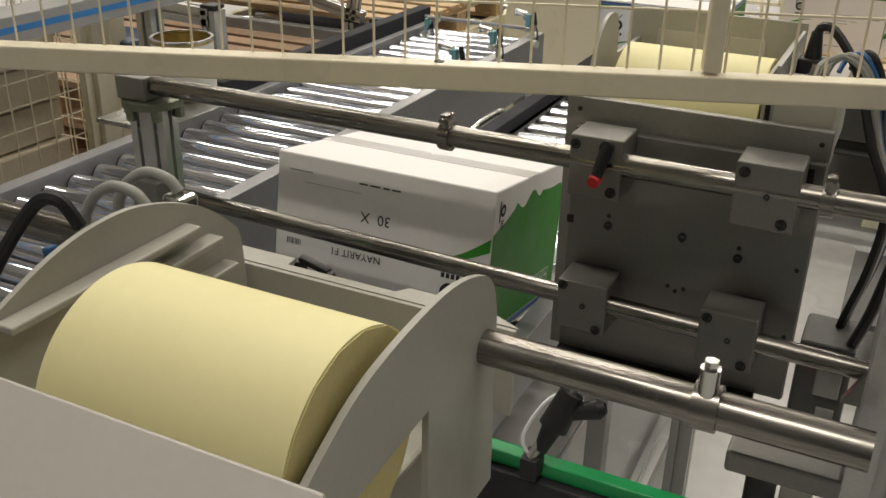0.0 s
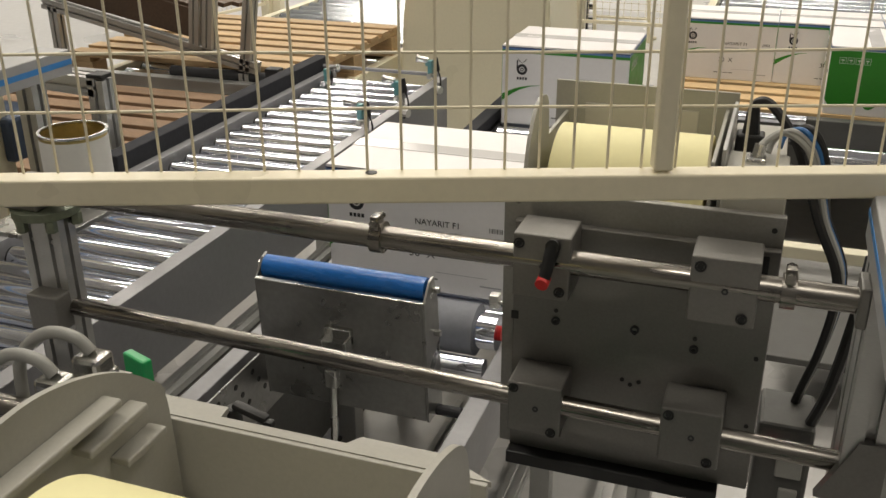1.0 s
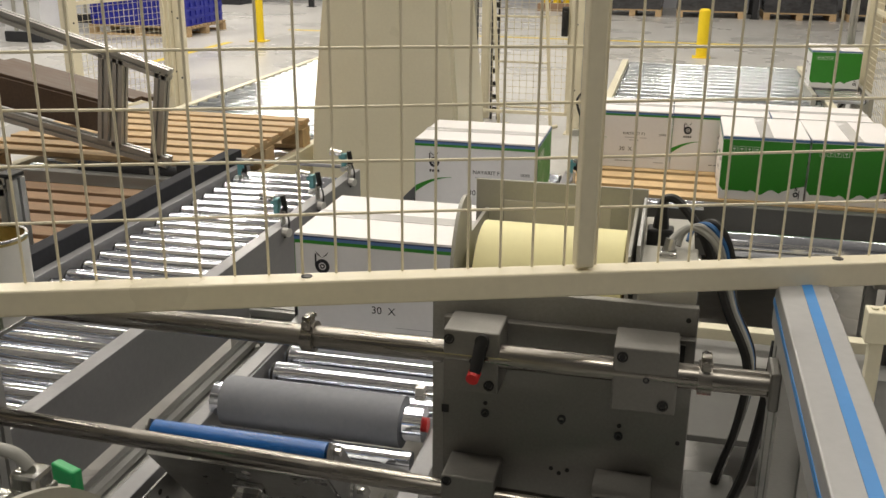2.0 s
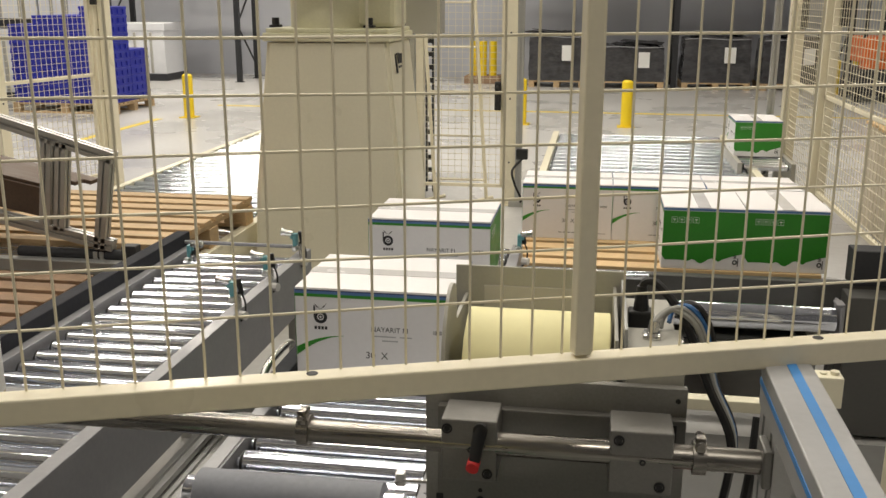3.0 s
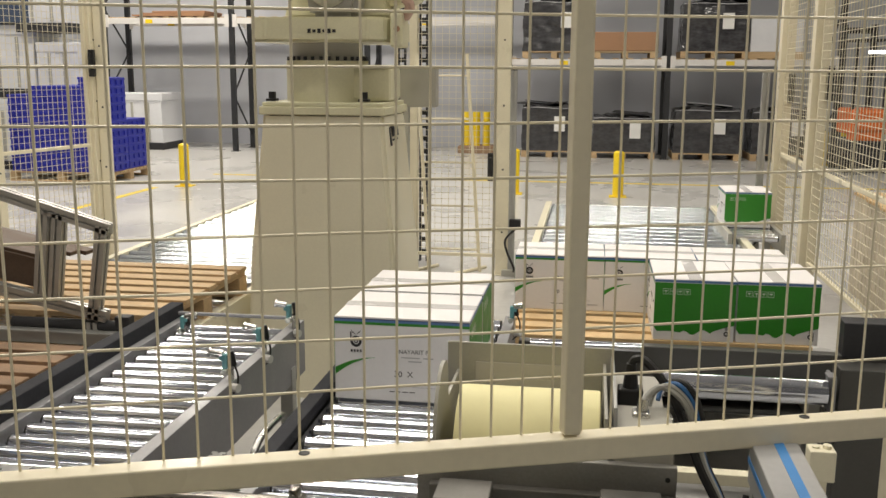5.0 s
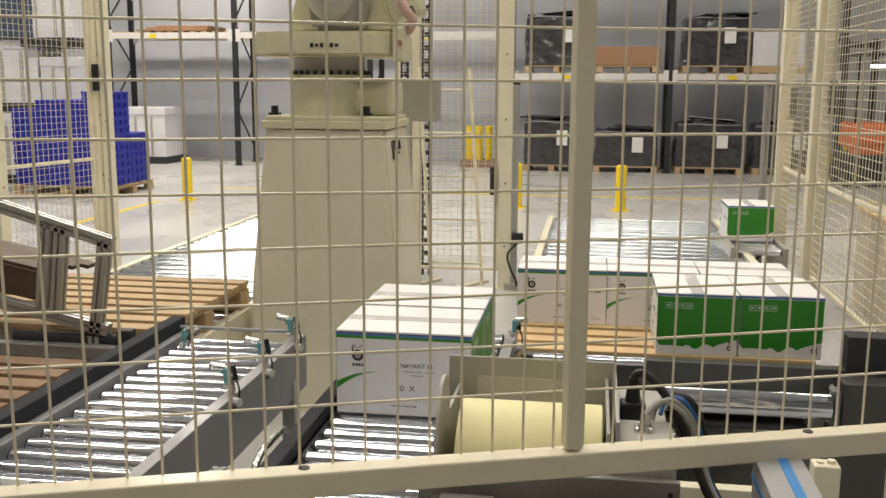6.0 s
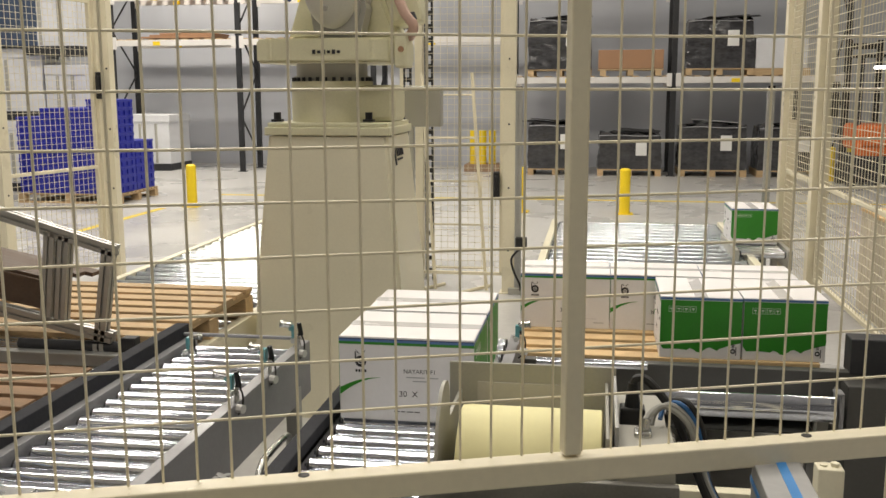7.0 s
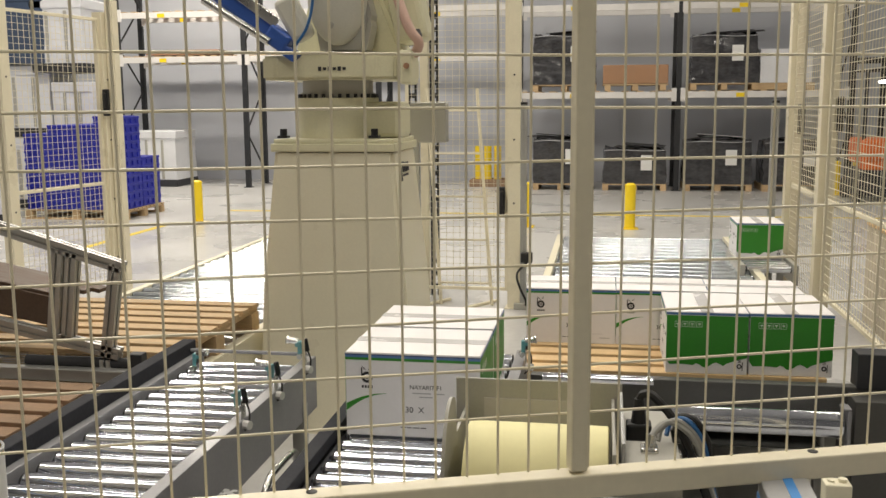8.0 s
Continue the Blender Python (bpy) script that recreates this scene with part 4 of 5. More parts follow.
def cable_bundle():
    t = thing("cable_bundle", (-0.814, 1.088, 0.852), "grey and black cables plugged into metal connectors", "cables")
    for k, (x, y, z) in enumerate(((-0.072, 0.088, 0.234), (-0.085, 0.052, 0.228))):
        c = part("connector", bx(bx(B(), (x, y, z), (0.030, 0.027, 0.022), 0.005), (x, y, z - 0.018), (0.034, 0.030, 0.022), 0.003), M_STEEL, t, "bright metal connector")
        part("cable", pipe(B(), [(x, y, z + 0.012), (x - 0.014, y - 0.002, z + 0.026), (x - 0.042, y - 0.006, z + 0.028), (x - 0.070, y - 0.010, z + 0.004), (x - 0.080, y - 0.012, z - 0.05), (x - 0.08, y - 0.012, z - 0.30)], 0.0062, 10), M_CABLEG, c, "grey corrugated cable", smooth=True)
    part("cable", pipe(B(), [(-0.115, -0.01, 0.235), (-0.13, -0.02, 0.265), (-0.16, -0.03, 0.25), (-0.21, -0.06, 0.16), (-0.24, -0.09, 0.05), (-0.25, -0.10, -0.2)], 0.0075, 8), M_BLACK, t, "black cable", smooth=True)
    part("plug", bx(B(), (-0.165, -0.005, 0.175), (0.012, 0.014, 0.05), 0.003, Euler((0, radians(-15), 0)).to_matrix()), M_CABLEB, t, "blue network plug")
    part("plug", bx(B(), (-0.145, 0.0, 0.165), (0.012, 0.014, 0.05), 0.003, Euler((0, radians(-25), 0)).to_matrix()), M_CABLEB, t, "blue network plug")
    part("stand", bx(B(), (-0.080, 0.050, 0.200), (0.040, 0.150, 0.012), 0.001), M_GREY, t)
    part("stand_post", profile(B(), (-0.080, 0.05, -0.852), (-0.080, 0.05, 0.193), 0.03), M_ALU, t)
    return t


cable_bundle()
green_clip = thing("plastic_clip", (-1.022, 1.40, 0.888), "small green plastic clip on the frame", "clip")
part("tab", bx(B(), (0, 0, 0.03), (0.044, 0.014, 0.054), 0.003, Euler((0, 0, radians(-20))).to_matrix()), M_CLIPG, green_clip)
part("holder", bx(B(), (0.0, 0.01, -0.15), (0.04, 0.02, 0.31), 0.002), M_GREY, green_clip)


# ---- robot ----
PX, PY = -1.70, 5.22
robot = thing("palletising_robot", (PX, PY, 0), "cream industrial palletising robot on a tapered pedestal", "robot")
bm = B()
h0, h1, d0, d1, zt = 0.445, 0.300, 0.36, 0.26, 1.40
quad = []
for z, hx, hy in ((0.0, 0.40, 0.34), (0.7, 0.365, 0.31), (zt, h1, d1)):
    quad.append([bm.verts.new((sx * hx, sy * hy, z)) for sx, sy in ((-1, -1), (1, -1), (1, 1), (-1, 1))])
for a, b in zip(quad, quad[1:]):
    for i in range(4):
        bm.faces.new((a[i], a[(i + 1) % 4], b[(i + 1) % 4], b[i]))
bm.faces.new(quad[0][::-1])
bm.faces.new(quad[-1])
bmesh.ops.bevel(bm, geom=[e for e in bm.edges if abs(e.verts[0].co.z - e.verts[1].co.z) > 0.3], offset=0.02, segments=3, affect="EDGES")
ped = part("pedestal", bm, M_ROBOT, robot, "tapered cream steel pedestal", smooth=True, sharp=30)
part("base_flange", bx(bx(B(), (0, 0, 1.425), (0.625, 0.55, 0.04), 0.006), (0, 0, 1.455), (0.60, 0.52, 0.022), 0.006), M_ROBOT2, robot, "cast base flange")
for sx, sy in ((-0.26, -0.22), (0.20, -0.22), (0.26, 0.18), (-0.26, 0.18)):
    part("bolt", cy(bx(B(), (sx, sy, 1.476), (0.05, 0.05, 0.012), 0.002), (sx, sy, 1.48), (sx, sy, 1.515), 0.018, 6), M_BLACK, robot, "black anchor bolt")
bm = B()
lettermarks = [(-0.045, 0.0, 0.012, 0.09), (-0.02, 0.02, 0.012, 0.045), (0.0, 0.02, 0.012, 0.045), (0.02, 0.02, 0.010, 0.045), (0.038, 0.02, 0.010, 0.045), (-0.03, 0.045, 0.03, 0.008), (0.01, -0.02, 0.06, 0.010)]
for u, v, wd, hg in lettermarks:
    bx(bm, (h1 + 0.012, -0.05 + u * 2.0, 1.30 + v), (0.004, wd * 2.0, hg), 0, Euler((0, radians(-8), 0)).to_matrix())
part("maker_mark", bm, M_INK, robot, "black maker's mark")
part("riser", cy(B(), (-0.04, 0.0, 1.466), (-0.04, 0.0, 1.665), 0.205, 48), M_ROBOT2, robot, smooth=True)
part("connection_box", bx(B(), (0.195, 0.02, 1.555), (0.22, 0.28, 0.18), 0.025), M_ROBOT2, robot)
rg = part("bearing_ring", cy(B(), (-0.04, 0.0, 1.665), (-0.04, 0.0, 1.69), 0.190, 48), M_GREY, robot, "grey slewing ring", smooth=True)
for k in range(30):
    a = 2 * math.pi * k / 30
    part("ring_screw", cy(B(), (-0.04 + 0.194 * math.cos(a), 0.194 * math.sin(a), 1.665), (-0.04 + 0.194 * math.cos(a), 0.194 * math.sin(a), 1.684), 0.009, 6), M_DARK, rg)
part("neck", cy(B(), (-0.04, 0, 1.69), (-0.04, 0, 1.75), 0.178, 48), M_GREY, robot, smooth=True)

M_PALEGREY = material("pale_grey_cover_paint", (0.56, 0.55, 0.48), 0.4, var=0.05)
# slewing upper body: turns about the vertical axis
body = new("slewing_body")
body.parent = robot
body["label"] = "slewing cream cast robot body"
body.location = (0.04, 0, 1.75)
table = slab(B(), [(-0.38, -0.27), (-0.30, -0.31), (0.20, -0.31), (0.28, -0.27), (0.30, -0.05), (0.30, 0.22), (0.24, 0.32), (-0.26, 0.32), (-0.38, 0.24)], "z", 0.0, 0.115)
bmesh.ops.bevel(table, geom=table.edges[:], offset=0.012, segments=2, affect="EDGES")
part("turntable", table, M_ROBOT2, body)
bm = B()
for k in range(6):
    bx(bm, (-0.02 + 0.024 * (k - 2.5), -0.312, 0.05), (0.015, 0.004, 0.013 if k % 2 else 0.02))
part("axis_mark", bm, M_INK, body, "black printed axis mark")
arm = slab(B(), [(-0.29, 0.115), (-0.20, 0.40), (-0.10, 0.62), (0.10, 0.62), (0.16, 0.42), (0.28, 0.115)], "y", -0.06, 0.20)
bmesh.ops.bevel(arm, geom=arm.edges[:], offset=0.02, segments=2, affect="EDGES")
part("lower_casting", arm, M_ROBOT2, body)
a2 = slab(B(), [(-0.10, 0.115), (-0.13, 0.30), (-0.06, 0.52), (0.10, 0.52), (0.16, 0.28), (0.12, 0.115)], "y", -0.24, -0.07)
bmesh.ops.bevel(a2, geom=a2.edges[:], offset=0.025, segments=2, affect="EDGES")
part("motor_cover", a2, M_GREY, body, "grey motor cover")
part("ear_plate", bx(B(), (0.33, -0.20, 0.055), (0.06, 0.16, 0.16), 0.012), M_ROBOT2, body, "bolted cast ear")
part("ear_bolt", cy(B(), (0.335, -0.284, 0.06), (0.335, -0.292, 0.06), 0.014, 12), M_CARDB, body, "rusty bolt head")
egg = bmesh.new()
bmesh.ops.create_uvsphere(egg, u_segments=32, v_segments=20, radius=1.0, matrix=Matrix.Translation((-0.005, -0.24, 0.40)) @ Matrix.Diagonal((0.145, 0.115, 0.24, 1)))
part("shoulder_cover", egg, M_PALEGREY, body, "smooth pale grey shoulder cover", smooth=True, sharp=180)
part("cover_stud", cy(B(), (-0.01, -0.352, 0.245), (-0.01, -0.340, 0.25), 0.014, 12), M_GREY, body)
part("upper_arm", bx(B(), (0.24, 0.0, 0.60), (0.16, 0.22, 0.85), 0.03, Euler((0, radians(-12), 0)).to_matrix()), M_ROBOT2, body)
part("hose", pipe(B(), [(0.22, -0.22, 0.75), (0.27, -0.25, 0.45), (0.34, -0.27, 0.25), (0.39, -0.26, 0.17), (0.36, -0.20, 0.12)], 0.024, 10), M_PINK, body, "pale flexible hose", smooth=True)
for k in range(2):
    part("hose_clip", cy(B(), (0.268 + 0.1 * k, -0.252, 0.44 - 0.22 * k), (0.28 + 0.1 * k, -0.256, 0.41 - 0.22 * k), 0.029, 12), M_DARK, body, smooth=True)
tool = new("gripper_arm")
tool.parent = robot
tool["label"] = "blue gripper arm of the robot"
tool.location = (0.04, 0.0, 1.75)
part("boom", bx(B(), (-0.56, -0.30, 0.36), (0.80, 0.09, 0.085), 0.02, Euler((0, radians(36), 0)).to_matrix()), M_ARMBLUE, tool, "blue painted boom")
part("end_block", bx(bx(B(), (-0.27, -0.32, 0.145), (0.12, 0.10, 0.09), 0.012, Euler((0, radians(36), 0)).to_matrix()), (-0.225, -0.32, 0.085), (0.10, 0.09, 0.05), 0.008, Euler((0, radians(36), 0)).to_matrix()), M_ARMBLUE, tool, "blue end block")
part("rail_plate", bx(B(), (-0.52, -0.352, 0.40), (0.62, 0.012, 0.05), 0.003, Euler((0, radians(36), 0)).to_matrix()), M_STEEL, tool, "bright bolted rail")
part("gear_housing", bx(B(), (-0.20, -0.30, 0.24), (0.11, 0.09, 0.22), 0.025, Euler((0, radians(-28), 0)).to_matrix()), M_PALEGREY, tool, "grey cast gear housing")
part("cylinder", cy(B(), (-0.62, -0.38, 0.33), (-0.30, -0.38, 0.13), 0.02, 14), M_STEEL, tool, "bright cylinder", smooth=True)
part("air_hose", pipe(B(), [(-0.20, -0.34, 0.10), (-0.12, -0.36, 0.20), (-0.09, -0.36, 0.36), (-0.14, -0.36, 0.55), (-0.28, -0.34, 0.66)], 0.007, 8), M_CABLEB, tool, "blue air hose", smooth=True)


# ---- pallets ----
def pallet(wood, length=1.2, width=0.8, label="", group="pallets", along="x"):
    """A wooden pallet; its boards run along the given axis. Built with its top at z = 0.144."""
    t = thing("pallet", (0, 0, 0), label, "pallet", group)
    def put(name, c, s):
        if along == "y":
            c, s = (c[1], c[0], c[2]), (s[1], s[0], s[2])
        return part(name, bx(B(), c, s, 0.0025), wood, t)
    n = round(width / 0.122)
    gap = (width - n * 0.085) / (n - 1)
    for k in range(n):
        y = -width / 2 + 0.0425 + k * (0.085 + gap)
        put("deck_board", (0, y, 0.133), (length, 0.085, 0.022))
    for x in (-length / 2 + 0.06, 0, length / 2 - 0.06):
        put("cross_board", (x, 0, 0.111), (0.10, width, 0.022))
        for y in (-width / 2 + 0.05, 0, width / 2 - 0.05):
            put("block", (x, y, 0.061), (0.12, 0.10, 0.078))
    for y in (-width / 2 + 0.05, 0, width / 2 - 0.05):
        put("bottom_board", (0, y, 0.011), (length, 0.10, 0.022))
    return t


loaded = pallet(M_WOODNEW, 1.22, 1.0, "fresh pine pallet half loaded with cartons")
loaded.location = (-0.130, 4.79, ZP - 0.144)
empty_pallet = pallet(M_WOOD, 1.2, 1.02, "empty pine pallet on the infeed conveyor")
empty_pallet.location = (-2.75, 4.565, 0.478)
for k in range(3):
    # darker wood colour stands for the shade these pallets lie in
    s = pallet(M_WOODDARK, 1.2, 0.95, "wooden pallet in the pallet magazine, its wood darkened for shade", "stacked pallets")
    s.location = (-2.86, 3.20, 0.166 + 0.1445 * k)


# ---- pallet conveyors ----
def gap_shaded(z, x0, x1, y0, y1, t):
    # added sheet whose dark colour gives the shaded gaps between rollers
    part("under_pan", bx(B(), (0, 0, z - 0.115), (x1 - x0 - 0.01, y1 - y0 - 0.02, 0.006), 0.001), M_GAPSHADE, t, "dark grey sheet added to shade the gaps between rollers")
    return t


# near-black grey that stands for shade under the pallet rollers
M_GAPSHADE = material("roller_gap_shade", (0.06, 0.062, 0.06), 0.6, 0.2, var=0.1)


def heavy_conveyor(x0, x1, y0, y1, z, pitch, r, label, rail=M_GREY, rail_label="grey steel side beam", west=0.012):
    return gap_shaded(z, x0, x1, y0, y1, roller_conveyor("pallet_conveyor", x0, x1, y0, y1, z, pitch, r, label,
                           ((x0, x0 - 0.05, z - 0.14, z + west, rail, rail_label), (x1, x1 + 0.05, z - 0.14, z + 0.012, rail, rail_label)), "pallet conveyors", True, M_CHROMEW, 0.02))


M_CHROMEW = material("pale_zinc_roller", (0.72, 0.77, 0.81), 0.15, 0.97, var=0.06, rvar=0.03, bump=0.01)
heavy_conveyor(-3.32, -2.18, 5.35, 9.2, 0.475, 0.135, 0.034, "long pallet roller conveyor with pale zinc rollers", M_ROBOT, "cream steel side beam", -0.004)
heavy_conveyor(-3.32, -2.18, 4.05, 5.30, 0.475, 0.135, 0.034, "pallet roller conveyor under the empty pallet", M_ROBOT, "cream steel side beam")
heavy_conveyor(-3.36, -2.30, 2.70, 3.70, 0.163, 0.20, 0.035, "low pallet magazine conveyor", M_GREY)
heavy_conveyor(-0.72, 0.46, 4.20, 5.40, ZP - 0.147, 0.165, 0.035, "pallet conveyor under the loaded pallet", M_GREY, "dark grey side beam")
heavy_conveyor(-0.74, 0.62, 5.50, 8.85, 0.475, 0.160, 0.030, "outfeed roller conveyor with pale zinc rollers", M_ROBOT, "cream steel side beam")


def transfer_frame():
    t = thing("transfer_frame", (0.1, 4.0, 0), "dark steel transfer frame with a bright steel roller", "machine frame")
    part("front_beam", bx(B(), (-0.02, 0.12, 0.480), (1.50, 0.05, 0.20), 0.004), M_GREYD, t, "dark grey steel beam")
    part("roller", cy(B(), (-0.24, -0.02, 0.472), (0.365, -0.02, 0.472), 0.048, 32), M_CHROME, t, "bright steel tube roller", smooth=True)
    part("roller_bracket", bx(bx(B(), (0.380, -0.02, 0.47), (0.012, 0.12, 0.14), 0.003), (0.37, -0.05, 0.545), (0.03, 0.06, 0.008), 0.002), M_RAIL, t, "bent steel bracket")
    part("roller", cy(B(), (-0.72, 0.05, 0.585), (-0.30, 0.05, 0.585), 0.017, 20), M_CHROME, t, "thin bright roller", smooth=True)
    part("side_beam", bx(B(), (0.80, 0.14, 0.640), (0.72, 0.10, 0.135), 0.004), M_DARK, t, "dark painted beam")
    part("side_box", bx(B(), (0.76, 0.06, 0.29), (0.70, 0.16, 0.54), 0.004), M_GREYD, t, "grey sheet metal box")
    part("low_rail", bx(B(), (-0.05, -0.45, 0.30), (0.60, 0.05, 0.04), 0.003), M_ROBOT, t, "cream steel rail")
    part("low_cover", bx(B(), (0.05, -0.75, 0.20), (0.80, 0.50, 0.02), 0.003), M_GREYD, t)
    for x in (-0.70, 0.42, 1.05):
        part("leg", bx(B(), (x, 0.12, 0.18), (0.06, 0.06, 0.36), 0.003), M_GREYD, t)
    part("valve_block", bx(cy(cy(B(), (0.16, -0.9, 0.59), (0.16, -0.9, 0.61), 0.012, 10), (0.13, -0.9, 0.59), (0.13, -0.9, 0.605), 0.01, 10), (0.145, -0.9, 0.555), (0.07, 0.06, 0.09), 0.004), M_ROBOT, t, "cream valve block")
    part("valve_post", bx(B(), (0.145, -0.9, 0.255), (0.035, 0.035, 0.51), 0.002), M_ROBOT, t)
    return t


M_GREYD = material("dark_grey_machine_paint", (0.075, 0.074, 0.07), 0.45, var=0.08)
transfer_frame()


def tipping_magazine():
    """Slotted profile frame that leans over the pallet magazine, with brown boards in it."""
    t = thing("pallet_dispenser", (-2.55, 3.9, 0.0), "aluminium profile pallet dispenser frame with brown boards", "machine frame")
    def L(x, z, y=3.9):
        return (x + 2.55, y - 3.9, z)
    part("top_bar", profile(B(), L(-3.30, 1.305), L(-2.255, 1.005), 0.045), M_ALU, t)
    part("bottom_bar", profile(B(), L(-3.30, 0.865), L(-2.29, 0.655), 0.045), M_ALU, t)
    part("end_bar", profile(B(), L(-2.285, 1.02), L(-2.345, 0.64), 0.045), M_ALU, t)
    part("mid_bar", profile(B(), L(-2.465, 1.06), L(-2.51, 0.71), 0.045), M_ALU, t)
    part("mid_bar", profile(B(), L(-2.525, 1.075), L(-2.57, 0.72), 0.045), M_ALU, t)
    for k in range(4):
        part("board", bx(B(), (-0.42 + 0.02 * k, 0.10 + 0.09 * k, 0.94 - 0.012 * k), (0.72, 0.07, 0.018), 0.002, Euler((0, radians(11), 0)).to_matrix()), M_BROWN, t, "dark brown board")
    part("board", bx(B(), (-0.40, 0.06, 0.87), (0.70, 0.012, 0.12), 0.002, Euler((0, radians(11), 0)).to_matrix()), M_BROWN, t, "dark brown board")
    part("support", profile(B(), L(-2.35, 0.0, 3.9), L(-2.35, 0.63, 3.9), 0.045), M_ALU, t)
    part("support", profile(B(), L(-3.25, 0.0, 3.9), L(-3.25, 0.85, 3.9), 0.045), M_ALU, t)
    part("cylinder", cy(B(), L(-2.7, 0.615), L(-2.20, 0.615), 0.022, 16), M_DARK, t, "dark pneumatic cylinder", smooth=True)
    part("cable", pipe(B(), [L(-2.42, 0.63), L(-2.40, 0.56), L(-2.43, 0.50), L(-2.40, 0.45)], 0.006, 8), M_BLACK, t, smooth=True)
    part("guide_rail", bx(B(), L(-2.72, 0.575, 3.86), (1.12, 0.05, 0.05), 0.004), M_ALU, t, "bright aluminium guide rail")
    part("guide_rod", cy(B(), L(-3.28, 0.535, 3.82), L(-2.16, 0.535, 3.82), 0.016, 16), M_STEEL, t, "bright guide rod", smooth=True)
    part("stop_plate", bx(B(), L(-2.17, 0.575, 3.86), (0.012, 0.08, 0.11), 0.002), M_DARK, t, "dark stop plate")
    part("latch", bx(B(), L(-2.22, 0.64), (0.06, 0.05, 0.04), 0.004), M_DARK, t)
    part("handle", pipe(B(), [L(-2.16, 0.55, 3.75), L(-2.16, 0.62, 3.75), L(-2.10, 0.635, 3.75), L(-2.06, 0.63, 3.75)], 0.008, 8), M_STEEL, t, smooth=True)
    return t


tipping_magazine()


# ---- station on the west side of the infeed conveyor ----
def west_post():
    t = thing("sensor_post", (-2.02, 2.62, 0), "slotted aluminium post with dark end cap", "post")
    part("profile", profile(B(), (0, 0, 0), (0, 0, 0.93), 0.05), M_ALU, t)
    part("end_cap", bx(B(), (0, 0, 0.94), (0.05, 0.05, 0.012), 0.003), M_BLACK, t, "black end cap")
    part("cross_arm", profile(B(), (-0.85, 0.0, 0.95), (0.0, 0.0, 0.91), 0.05), M_ALU, t)
    part("motor_box", bx(B(), (-0.22, -0.12, 0.80), (0.16, 0.16, 0.12), 0.012), M_MOTOR, t, "dark blue motor box")
    return t


M_MOTOR = material("dark_blue_motor", (0.05, 0.075, 0.13), 0.45, var=0.1)
west_post()


def taped_beam():
    t = thing("taped_beam", (-2.05, 2.05, 0.0), "grey beam with blue tape above the infeed conveyor", "beam")
    part("beam", bx(B(), (0, -0.10, 1.005), (0.10, 1.10, 0.06), 0.003), M_PALEBEAM, t)
    part("tape_strip", bx(B(), (0.0505, -0.10, 1.005), (0.0008, 1.10, 0.014)), M_TAPEBLUE, t, "blue tape")
    part("post", profile(B(), (0, 0.35, 0), (0, 0.35, 0.975), 0.05), M_ALU, t)
    part("post", profile(B(), (0, -0.55, 0), (0, -0.55, 0.975), 0.05), M_ALU, t)
    return t


taped_beam()


def can():
    t = thing("tin_can", (-1.415, 1.80, 0.975), "open tin can with brass lacquered inside", "can")
    bm = cy(B(), (0, 0, 0), (0, 0, 0.105), 0.055, 32, cap=False)
    cy(bm, (0, 0, 0.003), (0, 0, 0.105), 0.053, 32, cap=False)
    cy(bm, (0, 0, 0), (0, 0, 0.004), 0.054, 32)
    part("body", bm, M_CAN, t, smooth=True)
    part("rim", ring(B(), (0, 0, 0.105), 0.057, 0.052, "z", 0.004), M_STEEL, t, "rolled bright rim")
    part("wrapper", cy(B(), (0, 0, 0.006), (0, 0, 0.098), 0.0556, 32, cap=False), M_PAPER, t, "pale paper wrapper", smooth=True)
    part("shelf", bx(B(), (0.03, -0.07, -0.006), (0.14, 0.24, 0.008), 0.001), M_SHEET, t, "small sheet shelf")
    return t


can()


# ---- mesh fences round the cell ----
def mesh_fence(p, q, z0, z1, label, px=0.036, pz=0.05, mid=None, posts=(True, True), pw=0.06):
    p, q = Vector((*p, 0)), Vector((*q, 0))
    d = (q - p).normalized()
    n = (q - p).length
    ang = math.atan2(d.y, d.x)
    R = Matrix.Rotation(ang, 3, "Z")
    t = thing("mesh_fence", p, label, "fence", "mesh fences")
    for want, s in zip(posts, (0, n)):
        if want:
            po = part("post", bx(B(), R @ Vector((s, 0, (z1 + 0.06) / 2)), (pw, pw, z1 + 0.06), 0.003, R), M_FENCE, t)
            for k in range(4):
                part("bolt_hole", cy(B(), R @ Vector((s, -pw / 2 - 0.001, 0.35 + 0.5 * k)), R @ Vector((s, -pw / 2 + 0.001, 0.35 + 0.5 * k)), 0.008, 8), M_BLACK, po)
            part("foot_plate", bx(B(), R @ Vector((s, 0, 0.004)), (0.14, 0.14, 0.008), 0.001, R), M_FENCE, po)
    for z in (z0, z1) + ((mid,) if mid else ()):
        part("rail", bx(B(), R @ Vector((n / 2, 0, z)), (n - pw, 0.025, 0.025), 0.002, R), M_FENCE, t)
    for s in (pw / 2 + 0.0125, n - pw / 2 - 0.0125):
        part("stile", bx(B(), R @ Vector((s, 0, (z0 + z1) / 2)), (0.025, 0.025, z1 - z0), 0.002, R), M_FENCE, t)
    bm = B()
    s = pw
    while s < n - pw:
        bx(bm, R @ Vector((s, 0.008, (z0 + z1) / 2)), (0.003, 0.003, z1 - z0), 0, R)
        s += px
    z = z0 + pz
    while z < z1:
        bx(bm, R @ Vector((n / 2, 0.011, z)), (n - pw, 0.003, 0.003), 0, R)
        z += pz
    tagged(part("mesh", bm, M_FENCE, t, "cream welded wire mesh"), kind="stuff")
    return t


mesh_fence((-4.77, 6.93), (-4.555, 8.0), 0.15, 2.34, "cream mesh fence panel beside the pallet conveyor", px=0.055, mid=0.985, pw=0.09)
